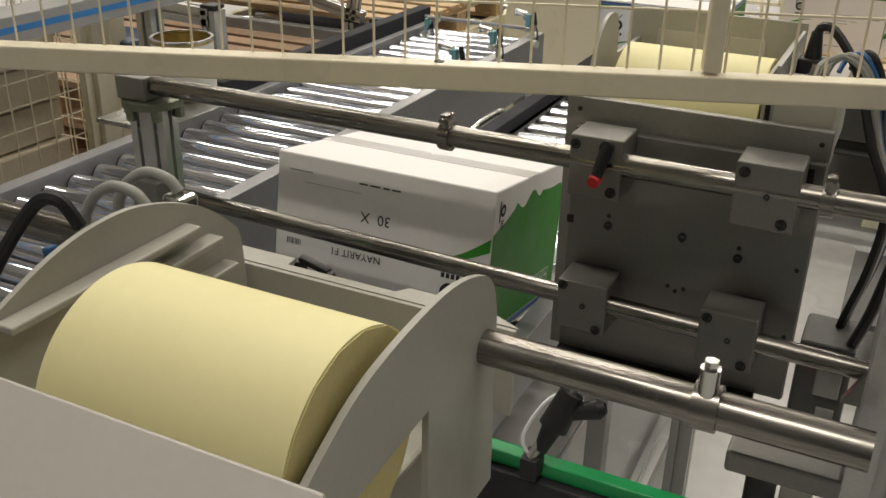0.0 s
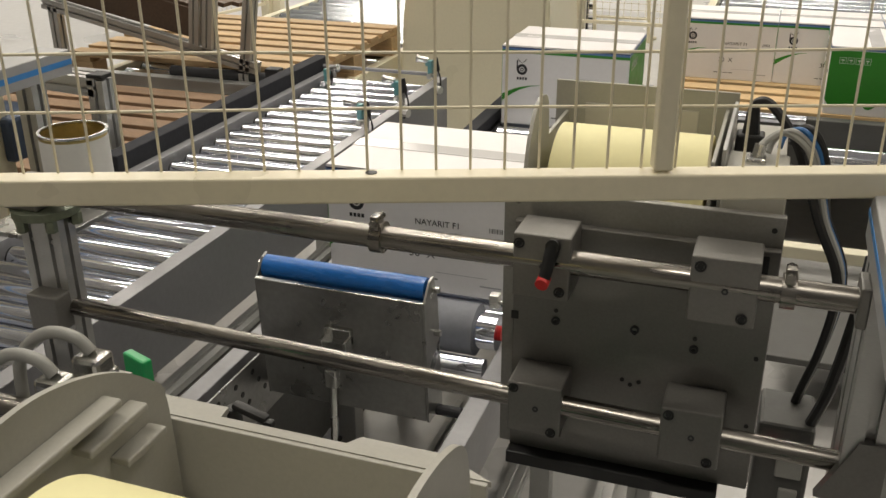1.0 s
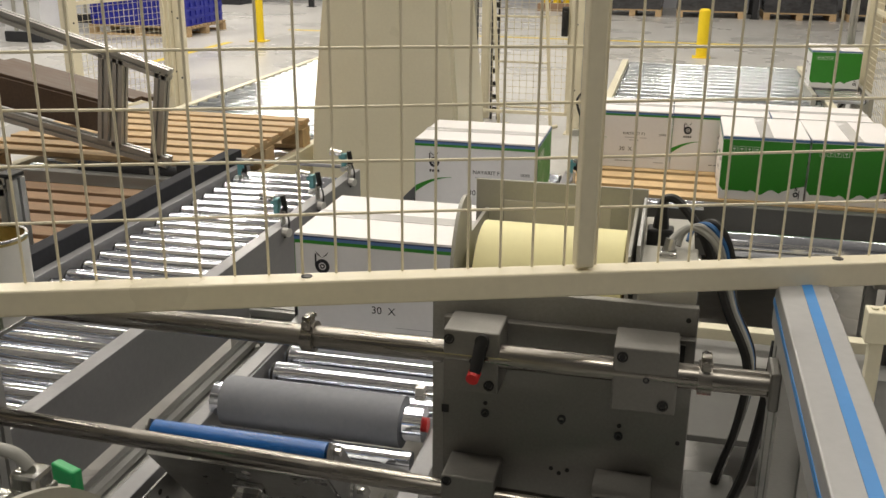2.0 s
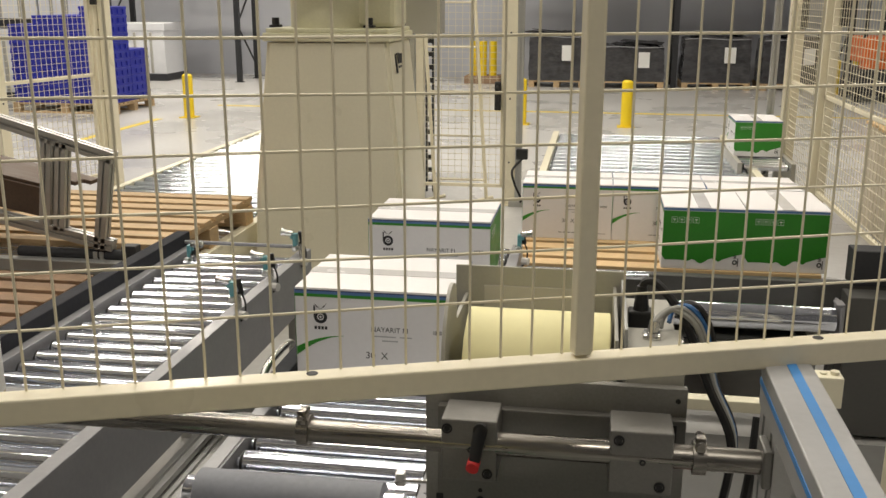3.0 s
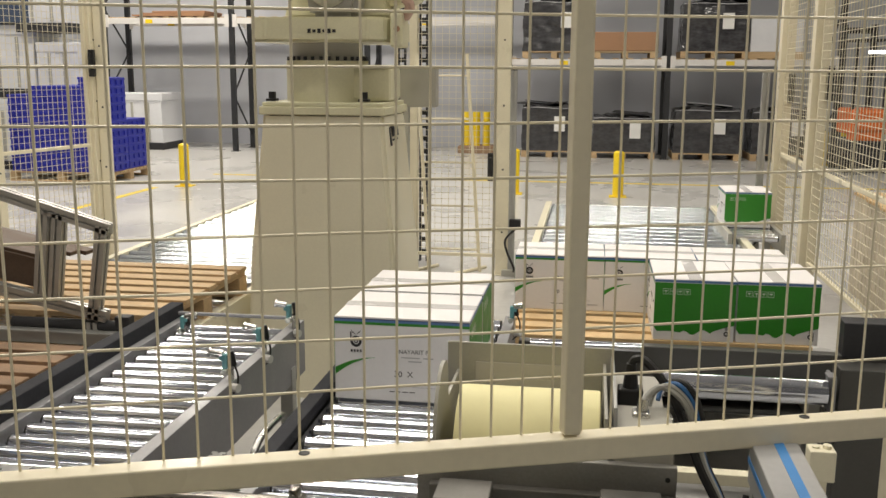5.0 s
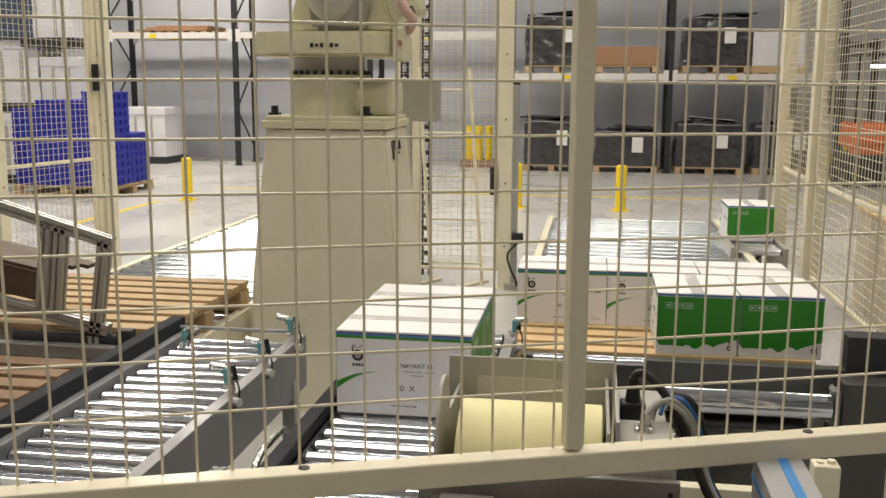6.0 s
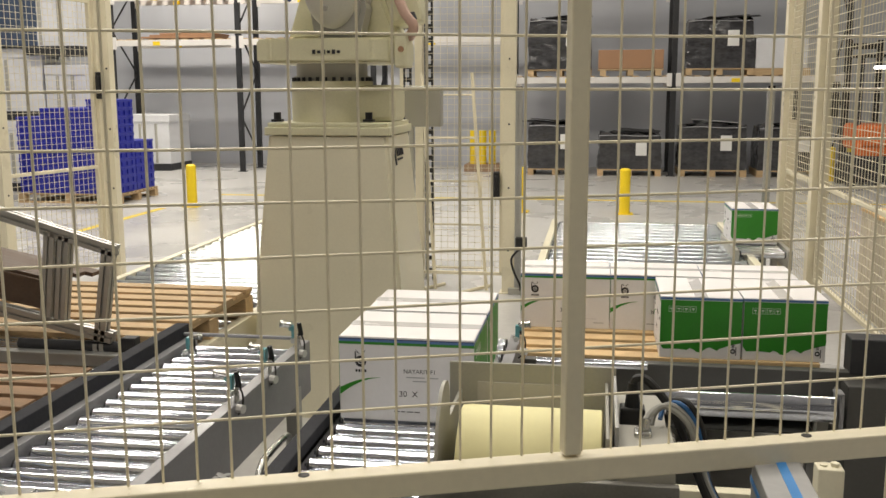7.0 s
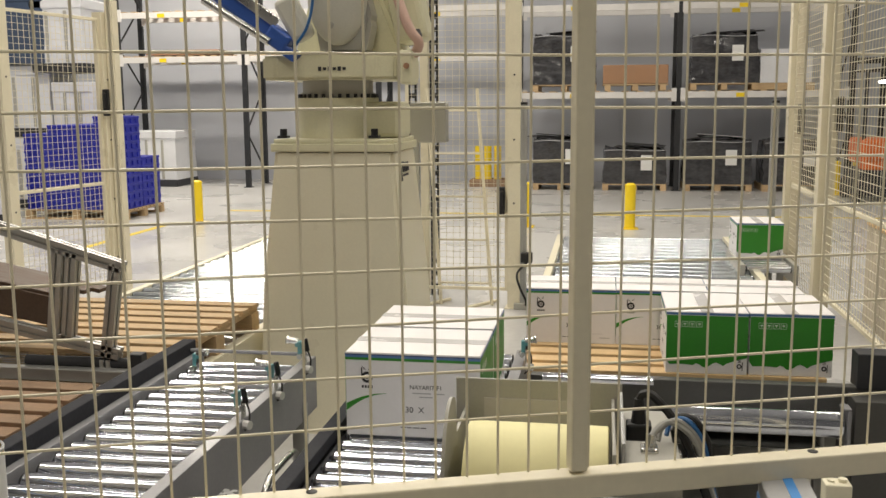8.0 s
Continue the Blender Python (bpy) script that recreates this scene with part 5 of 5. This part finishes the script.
corner = thing("fence_post", (-4.468, 8.03, 0), "cream steel fence post at the pallet gate", "post")
part("column", bx(B(), (0, 0, 1.25), (0.07, 0.09, 2.5), 0.004), M_FENCE, corner)
part("foot_plate", bx(B(), (0, 0, 0.004), (0.17, 0.17, 0.008), 0.001), M_FENCE, corner)
for k in range(4):
    part("bolt_hole", cy(B(), (0.01, -0.0462, 0.30 + 0.5 * k), (0.01, -0.044, 0.30 + 0.5 * k), 0.009, 8), M_BLACK, corner, "dark bolt hole")
mesh_fence((-2.02, 8.0), (-1.095, 8.0), 0.15, 2.45, "cream mesh fence panel behind the robot", px=0.055, posts=(False, True), pw=0.10)
mesh_fence((1.0, 6.9), (1.0, 8.0), 0.15, 2.60, "cream mesh fence panel beside the outfeed", px=0.06, pz=0.042, mid=1.01, pw=0.10)
mesh_fence((1.0, 4.9), (1.0, 6.86), 0.40, 2.60, "cream mesh fence panel beside the loaded pallet", px=0.06, pz=0.05, mid=1.01, posts=(False, False))
mesh_fence((1.0, 2.7), (1.0, 4.86), 0.40, 2.60, "cream mesh fence panel beside the machine", px=0.06, pz=0.05, mid=1.01, posts=(False, False))
mesh_fence((-2.14, 0.5), (-2.14, 2.28), 0.30, 1.9, "cream mesh fence panel beside the infeed conveyor", pz=0.06, px=0.06)
mesh_fence((-3.4, 2.42), (-2.22, 2.42), 0.30, 1.9, "cream mesh fence panel near the pallet magazine", pz=0.06, px=0.06)


def gate_post(x, y):
    t = thing("light_barrier_post", (x, y, 0), "slim grey light barrier post", "post", "light barriers")
    part("column", profile(B(), (0, 0, 0.05), (0, 0, 1.62), 0.05), M_ALU, t)
    part("cap", bx(B(), (0, 0, 1.63), (0.052, 0.052, 0.02), 0.003), M_BLACK, t)
    part("foot", bx(B(), (0, 0, 0.025), (0.14, 0.14, 0.05), 0.004), M_GREY, t)
    part("junction", bx(B(), (0.03, -0.04, 0.42), (0.09, 0.06, 0.08), 0.006), M_BLACK, t, "black junction box")
    part("cable", pipe(B(), [(0.03, -0.05, 0.38), (-0.04, -0.10, 0.30), (-0.02, -0.12, 0.2), (0.03, -0.10, 0.08), (0.02, -0.05, 0.03)], 0.009, 8), M_BLACK, t, smooth=True)
    return t


gate_post(-1.02, 7.98)
gate_post(0.86, 7.98)


def door_latch(x, y, z):
    t = thing("door_latch", (x, y, z), "black safety latch on the fence post", "latch", "safety latches")
    part("body", bx(B(), (0, 0, 0), (0.05, 0.04, 0.22), 0.008), M_BLACK, t)
    part("handle", bx(B(), (0.0, -0.03, 0.02), (0.025, 0.03, 0.12), 0.006), M_BLACK, t)
    return t


door_latch(-1.19, 7.95, 0.87)
door_latch(-4.50, 7.93, 1.66)
door_latch(1.06, 6.85, 1.55)
door_latch(1.04, 7.95, 1.50)


def leaning_frame(x, y):
    t = thing("mesh_panel_frame", (x, y, 0), "spare cream fence panel frame leaning on a fence", "panel", "spare panels")
    for sx in (0, 0.42):
        part("stile", cy(B(), (sx, -0.20, 0.0), (sx - 0.16, 0.10, 1.75), 0.015, 8), M_FENCE, t)
    for k in range(5):
        u = 0.1 + 0.2 * k
        part("rung", cy(B(), (-0.16 * u, -0.20 + 0.30 * u, 1.75 * u), (0.42 - 0.16 * u, -0.20 + 0.30 * u, 1.75 * u), 0.008, 8), M_FENCE, t)
    part("foot", cy(B(), (-0.18, -0.42, 0.012), (0.05, -0.05, 0.012), 0.015, 8), M_FENCE, t)
    part("foot", cy(B(), (0.22, -0.40, 0.012), (0.45, -0.05, 0.012), 0.015, 8), M_FENCE, t)
    return t


leaning_frame(-1.70, 8.25)


def cable_ladder(x, y):
    t = thing("cable_ladder", (x, y, 0), "black cable ladders on a pale post behind the robot", "cable tray")
    part("post", bx(B(), (0.085, 0.02, 1.3), (0.07, 0.07, 2.6), 0.003), M_FENCE, t, "pale steel post")
    for x0 in (-0.04, 0.145):
        for sx in (0, 0.055):
            part("rail", bx(B(), (x0 + sx, -0.02, 1.3), (0.014, 0.04, 2.6), 0.002), M_BLACK, t)
        for k in range(24):
            part("rung", bx(B(), (x0 + 0.0275, -0.02, 0.08 + 0.108 * k), (0.055, 0.03, 0.040), 0.001), M_BLACK, t)
    return t


cable_ladder(-1.985, 8.45)


def control_box():
    t = thing("terminal_box", (-1.36, 5.72, 1.42), "grey sheet metal terminal box on a slim post", "box")
    part("box", bx(B(), (0, 0, 0.11), (0.20, 0.10, 0.22), 0.006), M_GREY, t)
    part("post", bx(B(), (-0.085, 0.07, -0.60), (0.03, 0.03, 1.64), 0.003), M_ALU, t)
    return t


control_box()


# ---- carton by the outfeed ----
tagged(copy_thing(turned_carton, pose(0.70, 7.62, 0.53, 0, 0, -90)), "white and green carton on a low side conveyor", group="cartons by the outfeed")
roller_conveyor("side_conveyor", 0.56, 0.88, 7.10, 7.88, 0.525, 0.10, 0.025, "short side conveyor with a carton on it", ((0.56, 0.53, 0.40, 0.535, M_GREY, ""), (0.88, 0.91, 0.40, 0.535, M_GREY, "")))


# ---- hall beyond the cell ----
def bollard(x, y):
    t = thing("bollard", (x, y, 0), "yellow painted steel bollard bolted to the floor", "bollard", "bollards")
    part("pipe", cy(cy(B(), (0, 0, 0), (0, 0, 0.575), 0.07, 28), (0, 0, 0.575), (0, 0, 0.595), 0.07, 28, 0.045), M_BOLLARD, t, smooth=True)
    part("base_plate", bx(B(), (0, 0, 0.006), (0.22, 0.22, 0.012), 0.002), M_BOLLARD, t)
    return t


for x, y in ((-6.01, 13.03), (-1.41, 13.09), (-0.05, 13.04)):
    bollard(x, y)


def floor_line(x0, y0, x1, y1, name="floor_line"):
    t = bx(B(), ((x0 + x1) / 2, (y0 + y1) / 2, 0.001), (x1 - x0, y1 - y0, 0.006))
    return tagged(part(name, t, M_LINE), "yellow painted line on the concrete floor", "floor marking", "floor lines", "structure")


floor_line(-6.4, 10.4, -6.3, 12.8)
floor_line(-6.2, 14.5, 9.0, 14.6)
floor_line(-5.0, 13.45, -4.2, 13.85)


def rack_upright(x, y0, y1, h):
    t = thing("rack_upright", (x, (y0 + y1) / 2, 0), "dark steel pallet rack upright frame", "rack", "rack uprights")
    d = (y1 - y0) / 2
    for y in (-d, d):
        part("column", bx(B(), (0, y, h / 2), (0.10, 0.08, h), 0.004), M_RACK, t)
        part("foot", bx(B(), (0, y, 0.006), (0.16, 0.14, 0.012), 0.002), M_RACK, t)
    for k in range(6):
        z = 0.25 + 0.85 * k
        if z + 0.85 < h:
            part("brace", cy(B(), (0, -d if k % 2 else d, z), (0, d if k % 2 else -d, z + 0.85), 0.018, 8), M_RACK, t)
    return t


def rack_beam(x0, x1, y, z):
    t = thing("rack_beam", ((x0 + x1) / 2, y, z), "pale steel rack beam with yellow load tags", "rack beam", "rack beams")
    part("beam", bx(B(), (0, 0, 0), (x1 - x0, 0.05, 0.115), 0.004), M_BEAM, t)
    for s in (-1, 1):
        part("end_hook", bx(B(), (s * ((x1 - x0) / 2 - 0.03), -0.03, 0.0), (0.09, 0.012, 0.24), 0.002), M_BEAM, t)
    part("load_tag", bx(B(), (-(x1 - x0) * 0.14, -0.027, -0.01), (0.15, 0.003, 0.075)), M_BOLLARD, t, "yellow load tag")
    return t


for x in (-2.05, 0.93, 3.92, -7.40, -10.05, -4.70):
    rack_upright(x, 18.62, 19.62, 5.2)
for x0, x1 in ((-2.0, 0.88), (0.98, 3.87)):
    for z in (1.765, 3.35, 4.8):
        rack_beam(x0, x1, 18.6, z)
        rack_beam(x0, x1, 19.62, z)
for x0, x1 in ((-10.0, -7.45), (-7.35, -4.75), (-4.65, -2.1)):
    for z in (2.53, 3.40):
        rack_beam(x0, x1, 18.6, z)
        rack_beam(x0, x1, 19.62, z)
for x0, x1, z in ((-2.0, 0.88, 1.825), (0.98, 3.87, 1.825), (-10.0, -7.45, 2.59), (-7.35, -4.75, 2.59), (-10.0, -7.45, 3.46)):
    t = thing("rack_deck", ((x0 + x1) / 2, 19.1, z), "wooden slat deck on rack beams", "rack deck", "rack decks")
    for k in range(11):
        part("slat", bx(B(), (-(x1 - x0) / 2 + 0.1 + k * (x1 - x0 - 0.2) / 10, 0, 0.008), (0.12, 1.04, 0.018), 0.002), M_WOOD, t)


M_PALESHEET = material("pale_grey_sheet", (0.45, 0.46, 0.48), 0.5, var=0.1)


def wrapped_load(x, y, z, w, d, h, seed, label="palletised goods wrapped in dark stretch film"):
    t = thing("wrapped_load", (x, y, z), label, "pallet load", "wrapped loads")
    for k in range(3):
        part("runner", bx(B(), ((k - 1) * (w / 2 - 0.06), 0, 0.05), (0.11, d, 0.10), 0.003), M_WOOD, t)
    part("deck", bx(B(), (0, 0, 0.112), (w, d, 0.024), 0.003), M_WOOD, t)
    bm = B()
    bmesh.ops.create_cube(bm, size=1, matrix=Matrix.Translation((0, 0, 0.124 + h / 2)) @ Matrix.Diagonal((w * 0.98, d * 0.98, h, 1)))
    bmesh.ops.subdivide_edges(bm, edges=bm.edges[:], cuts=19, use_grid_fill=True)
    for v in bm.verts:
        q = v.co * 3.1 + Vector((seed * 3.7, seed, 0))
        up = (v.co.z - 0.124) / h
        v.co.x *= 1 + 0.05 * noise.noise(q) + 0.025 * noise.noise(q * 4) - 0.05 * up * up
        v.co.y *= 1 + 0.06 * noise.noise(q + Vector((9, 0, 0))) + 0.035 * noise.noise(q * 4.5)
        if up > 0.1:
            v.co.z += (0.13 * noise.noise(Vector((v.co.x * 2.6, v.co.y * 2.6, seed * 5))) + 0.05 * noise.noise(Vector((v.co.x * 9, v.co.y * 9, seed * 3)))) * up
    part("film", bm, M_FOIL, t, "crumpled dark stretch film", smooth=True, sharp=70)
    part("sheet", bx(B(), (w * 0.18, -d * 0.525, 0.124 + h * 0.62), (0.20, 0.004, 0.28)), M_PAPER, t, "white delivery sheet")
    rnd = random.Random(seed + 5)
    for k in range(4):
        part("loose_sheet", bx(B(), (rnd.uniform(-0.25, 0.25) * w, rnd.uniform(-0.3, 0.0) * d, 0.124 + h + 0.02 + 0.018 * k), (w * rnd.uniform(0.4, 0.7), d * 0.45, 0.012), 0.004, Euler((rnd.uniform(-0.12, 0.12), rnd.uniform(-0.1, 0.1), rnd.uniform(-0.5, 0.5))).to_matrix()), M_PALESHEET if seed == 2 and k > 1 else M_LINING, t, "loose folded sheet on the load")
    part("film_hem", pipe(B(), [(-w * 0.48, -d * 0.50, 0.124 + h * 0.97), (-w * 0.2, -d * 0.51, 0.124 + h * 0.99), (w * 0.15, -d * 0.51, 0.124 + h * 0.965), (w * 0.47, -d * 0.50, 0.124 + h * 0.98)], 0.009, 6, 4), M_CLEARFOLD, t, "pale gathered hem of film", smooth=True)
    return t


FILMED = [(-1.20, 0.0, 1.05, 0.82), (0.17, 0.0, 1.18, 0.64), (1.68, 0.0, 1.22, 0.80), (3.05, 0.0, 1.18, 0.78), (-1.15, 1.843, 1.18, 0.90), (1.73, 1.843, 1.20, 0.86)]
for k, (x, z, w, h) in enumerate(FILMED):
    wrapped_load(x, 19.05, z, w, 0.95, h, k)
for x in (-0.05,):
    t = thing("cardboard_crate", (x + 0.2, 19.05, 1.843), "flat brown cardboard box on a pallet in the rack", "box")
    part("box", bx(B(), (0, 0, 0.30), (1.18, 0.9, 0.34), 0.01), M_CARDB, t)
    for k in range(3):
        part("runner", bx(B(), ((k - 1) * 0.5, 0, 0.05), (0.11, 0.9, 0.10), 0.003), M_WOOD, t)
    part("deck", bx(B(), (0, 0, 0.112), (1.2, 0.9, 0.024), 0.003), M_WOOD, t)
t = thing("white_crate", (3.0, 19.05, 1.843), "white boxed goods on a pallet in the rack", "box")
part("box", bx(B(), (-0.2, 0, 0.42), (0.9, 0.9, 0.60), 0.01), M_WHITEPL, t)
part("deck", bx(B(), (-0.2, 0, 0.06), (1.0, 0.9, 0.12), 0.003), M_WOOD, t)
t = thing("flat_stock", (-8.7, 19.05, 2.62), "low stack of brown boards on the rack", "boards")
for k in range(3):
    part("board", bx(B(), (0.1 * k, 0.03 * k, 0.02 + 0.035 * k), (1.5 - 0.2 * k, 0.9, 0.03), 0.003), M_CARDB, t)


def crate_tower():
    """Blue folding crates stacked on a pallet, each a ribbed open box."""
    base = pallet(M_WOOD, 1.6, 1.20, "wooden pallet carrying blue plastic crates")
    base.location = (-7.955, 13.755, 0)
    w, d, h = 0.380, 0.58, 0.121
    first = None
    for cx, n, front in ((-8.53, 8, 9), (-8.145, 10, 10), (-7.76, 11, 10), (-7.38, 6, 11)):
        for m, y in ((front, 13.46), (n, 14.05)):
            for k in range(m):
                z = 0.145 + k * (h + 0.001)
                if first is None:
                    first = thing("plastic_crate", (cx, y, z), "bright blue stackable plastic crate", "crate", "blue crates")
                    part("shell", bx(B(), (0, 0, h / 2), (w - 0.04, d - 0.04, h - 0.004), 0.004), M_CRATE, first)
                    part("rim", bx(B(), (0, 0, h - 0.018), (w, d, 0.036), 0.006), M_CRATE, first)
                    part("foot_rim", bx(B(), (0, 0, 0.010), (w - 0.008, d - 0.008, 0.020), 0.004), M_CRATE, first)
                    for sx in (-0.155, -0.052, 0.052, 0.155):
                        part("rib", bx(B(), (sx, -d / 2 + 0.012, h / 2 - 0.01), (0.045, 0.018, h - 0.03), 0.003), M_CRATE, first)
                    for sy in (-0.24, -0.08, 0.08, 0.24):
                        part("rib", bx(B(), (w / 2 - 0.012, sy, h / 2 - 0.01), (0.018, 0.075, h - 0.03), 0.003), M_CRATE, first)
                else:
                    copy_thing(first, pose(cx, y, z))


crate_tower()


def white_bins(x, y, z, w, d, h, label):
    t = thing("white_bin", (x, y, z), label, "bin", "white bins")
    part("foot", bx(B(), (0, 0, 0.07), (w, d, 0.14), 0.01), M_DARK, t, "dark pallet foot")
    bm = B()
    bmesh.ops.create_cube(bm, size=1, matrix=Matrix.Translation((0, 0, 0.14 + h / 2)) @ Matrix.Diagonal((w * 0.96, d * 0.96, h, 1)))
    bmesh.ops.subdivide_edges(bm, edges=bm.edges[:], cuts=6, use_grid_fill=True)
    for v in bm.verts:
        v.co.x += 0.02 * noise.noise(v.co * 4 + Vector((x, y, z)))
        v.co.y += 0.02 * noise.noise(v.co * 4 + Vector((z, y, x)))
    part("bag", bm, M_WHITEPL, t, "white plastic sheet", smooth=True, sharp=60)
    part("cover", bx(B(), (0, 0, 0.14 + h - 0.07), (w * 1.0, d * 1.0, 0.16), 0.02), M_WHITEPL, t)
    for s in (-1, 1):
        part("corner_post", bx(B(), (s * w * 0.18, -d * 0.485, 0.14 + h * 0.42), (0.05, 0.03, h * 0.8), 0.005), M_GREY, t)
    return t


white_bins(-9.38, 19.1, 0, 0.95, 1.0, 0.98, "white lined bulk bin on a dark pallet")
for x in (-9.55, -8.72):
    for z in (0.0, 1.15 if x < -9 else 1.0):
        white_bins(x, 15.0, z, 0.93 if x < -9 else 0.70, 0.9, 0.98 if x < -9 else 0.86, "stacked white lined bulk bin")
white_bins(-8.86, 14.9, 2.16, 0.90, 0.9, 0.98, "stacked white lined bulk bin")
white_bins(-9.0, 12.4, 0.0, 0.6, 0.8, 0.55, "white lined bulk bin beside the blue crates")
t = thing("navy_container", (-9.55, 14.9, 2.30), "dark navy container on stacked bins", "container")
part("shell", bx(B(), (0, 0, 0.5), (0.95, 0.9, 1.0), 0.02), M_MOTOR, t)
part("rim", bx(B(), (0, 0, 0.98), (0.98, 0.93, 0.05), 0.01), M_MOTOR, t)

t = thing("bollard_bundle", (-2.66, 19.4, 0), "bundle of new yellow bollards on a pallet", "bollards")
part("deck", bx(B(), (0, 0, 0.07), (0.7, 0.6, 0.14), 0.004), M_WOODDARK, t)
for k in range(3):
    part("bollard", cy(B(), (-0.20 + 0.19 * k, -0.05 * (k % 2), 0.14), (-0.20 + 0.19 * k, -0.05 * (k % 2), 0.80), 0.075, 20), M_BOLLARD, t, smooth=True)

# side stock beyond the fence on the east
t = thing("forklift_truck", (3.98, 17.2, 0), "orange forklift truck with black mast parked in the hall", "forklift")
part("body", bx(bx(B(), (0, 0, 0.82), (0.56, 1.0, 0.42), 0.06), (0.0, -0.30, 0.62), (0.50, 0.40, 0.25), 0.05), M_ORANGE, t, "orange painted body")
part("chassis", bx(B(), (0, 0, 0.32), (0.66, 1.1, 0.42), 0.04), M_DARK, t)
for sx in (-0.24, 0.24):
    part("mast_channel", bx(B(), (sx, 0.55, 1.25), (0.09, 0.10, 2.3), 0.006), M_BLACK, t, "black mast channel")
    part("roof_pillar", bx(B(), (sx, -0.35, 1.55), (0.05, 0.05, 1.10), 0.006), M_BLACK, t, "black roof pillar")
    part("fork", bx(B(), (sx * 0.8, 1.1, 0.06), (0.11, 1.1, 0.045), 0.008), M_DARK, t)
    for sy in (-0.38, 0.40):
        part("wheel", cy(B(), (sx * 1.3 - 0.05, sy, 0.17), (sx * 1.3 + 0.05, sy, 0.17), 0.17, 24), M_BLACK, t, "black rubber wheel", smooth=True)
for k in range(5):
    part("roof_bar", bx(B(), (0, -0.34 + 0.2 * k, 2.12), (0.54, 0.05, 0.035), 0.006), M_BLACK, t)
part("mast_bridge", bx(B(), (0, 0.55, 2.30), (0.5, 0.08, 0.10), 0.006), M_BLACK, t)
part("work_light", bx(B(), (0.06, -0.38, 1.93), (0.26, 0.05, 0.05), 0.008), M_TUBE, t, "glowing white work light")
bollard(3.62, 18.05)
bollard(3.98, 18.15)
M_PALEBOARD = material("pale_board", (0.62, 0.55, 0.44), 0.7, var=0.12, scale=4, bump=0.2)
for k in range(3):
    s = thing("board_stack", (2.05 + 0.02 * k, 6.9 + 0.4 * k, 0.0), "stack of pale boards beyond the fence", "boards", "board stacks")
    part("stack", bx(B(), (0, 0, 0.36), (1.1, 0.38, 0.72), 0.006), M_PALEBOARD, s)
    part("top_board", bx(B(), (0.02, 0, 0.735), (1.16, 0.39, 0.022), 0.003), M_WOODNEW, s)

t = thing("board_stack", (-2.60, 1.38, 0.0), "stack of pale boards behind the side fence", "boards", "board stacks")
for k in range(9):
    part("board", bx(B(), (0.008 * (k % 3), 0, 0.055 + 0.105 * k), (0.70, 1.72, 0.099), 0.004), M_PALEBOARD, t)


# ---- what moves ----
def carton_row(t, turn, ky, kz):
    """A row of the tipped carton by the place of its leading lid edge."""
    c, s = math.cos(radians(turn)), math.sin(radians(turn))
    return (t, pose(XC, ky - (CD / 2 * c - CH * s), kz - (CD / 2 * s + CH * c), turn, 0, 0))


def base_row(t, turn, fy, fz):
    """A row of the tipped carton by the place of its lowest front lid edge."""
    c, s = math.cos(radians(turn)), math.sin(radians(turn))
    return (t, pose(XC, fy - (-CD / 2 * c - CH * s), fz - (-CD / 2 * s + CH * c), turn, 0, 0))


def motions():
    up = ZC + 0.003
    walk(turned_carton, [
        carton_row(0.0, 171, 1.660, 0.696), carton_row(0.1, 164, 1.668, 0.745), carton_row(0.2, 153, 1.682, 0.805), carton_row(0.3, 141, 1.700, 0.851),
        carton_row(0.4, 129, 1.740, 0.925), carton_row(0.5, 116, 1.807, 0.953), base_row(0.6, 97, 1.935, 0.745), base_row(0.7, 78, 2.005, 0.735),
        (0.8, pose(XC - 0.012, 2.285, up + 0.085, 50, 0, 0)), (0.9, pose(XC - 0.018, 2.345, up + 0.030, 20, 0, 0)), (1.0, pose(XC - 0.020, 2.372, up, 0, 0, 0)),
        (1.5, pose(XC - 0.010, 2.428, up)), (2.1, pose(XC, 2.603, up)), (3.5, pose(XC, 3.055, up)), (3.8, pose(XC, 3.235, up)), (4.0, pose(XC, 3.256, up)), (8.0, pose(XC, 3.256, up))])
    still = pose(XC, 3.595, up)
    walk(waiting_carton, [(0.0, still), (8.0, still)])
    lean = [(0.0, 66), (0.1, 62), (0.2, 55), (0.3, 45), (0.4, 31), (0.5, 12), (0.6, -5), (0.7, -6), (0.8, 0), (1.0, 4), (1.2, 10), (1.5, 23), (1.8, 31), (2.0, 38), (2.2, 46), (3.0, 72), (8.0, 72)]
    walk(tipper, [(t, pose(-0.965, 1.90, 0.60, a, 0, 0)) for t, a in lean])
    walk(tool, [(t, pose(0.04, 0.0, 1.75 + 0.045 + 0.2 * (8.0 - t), 0, 0, 0)) for t in (0.0, 2.0, 4.0, 6.0, 7.0, 7.5, 8.0)])


motions()
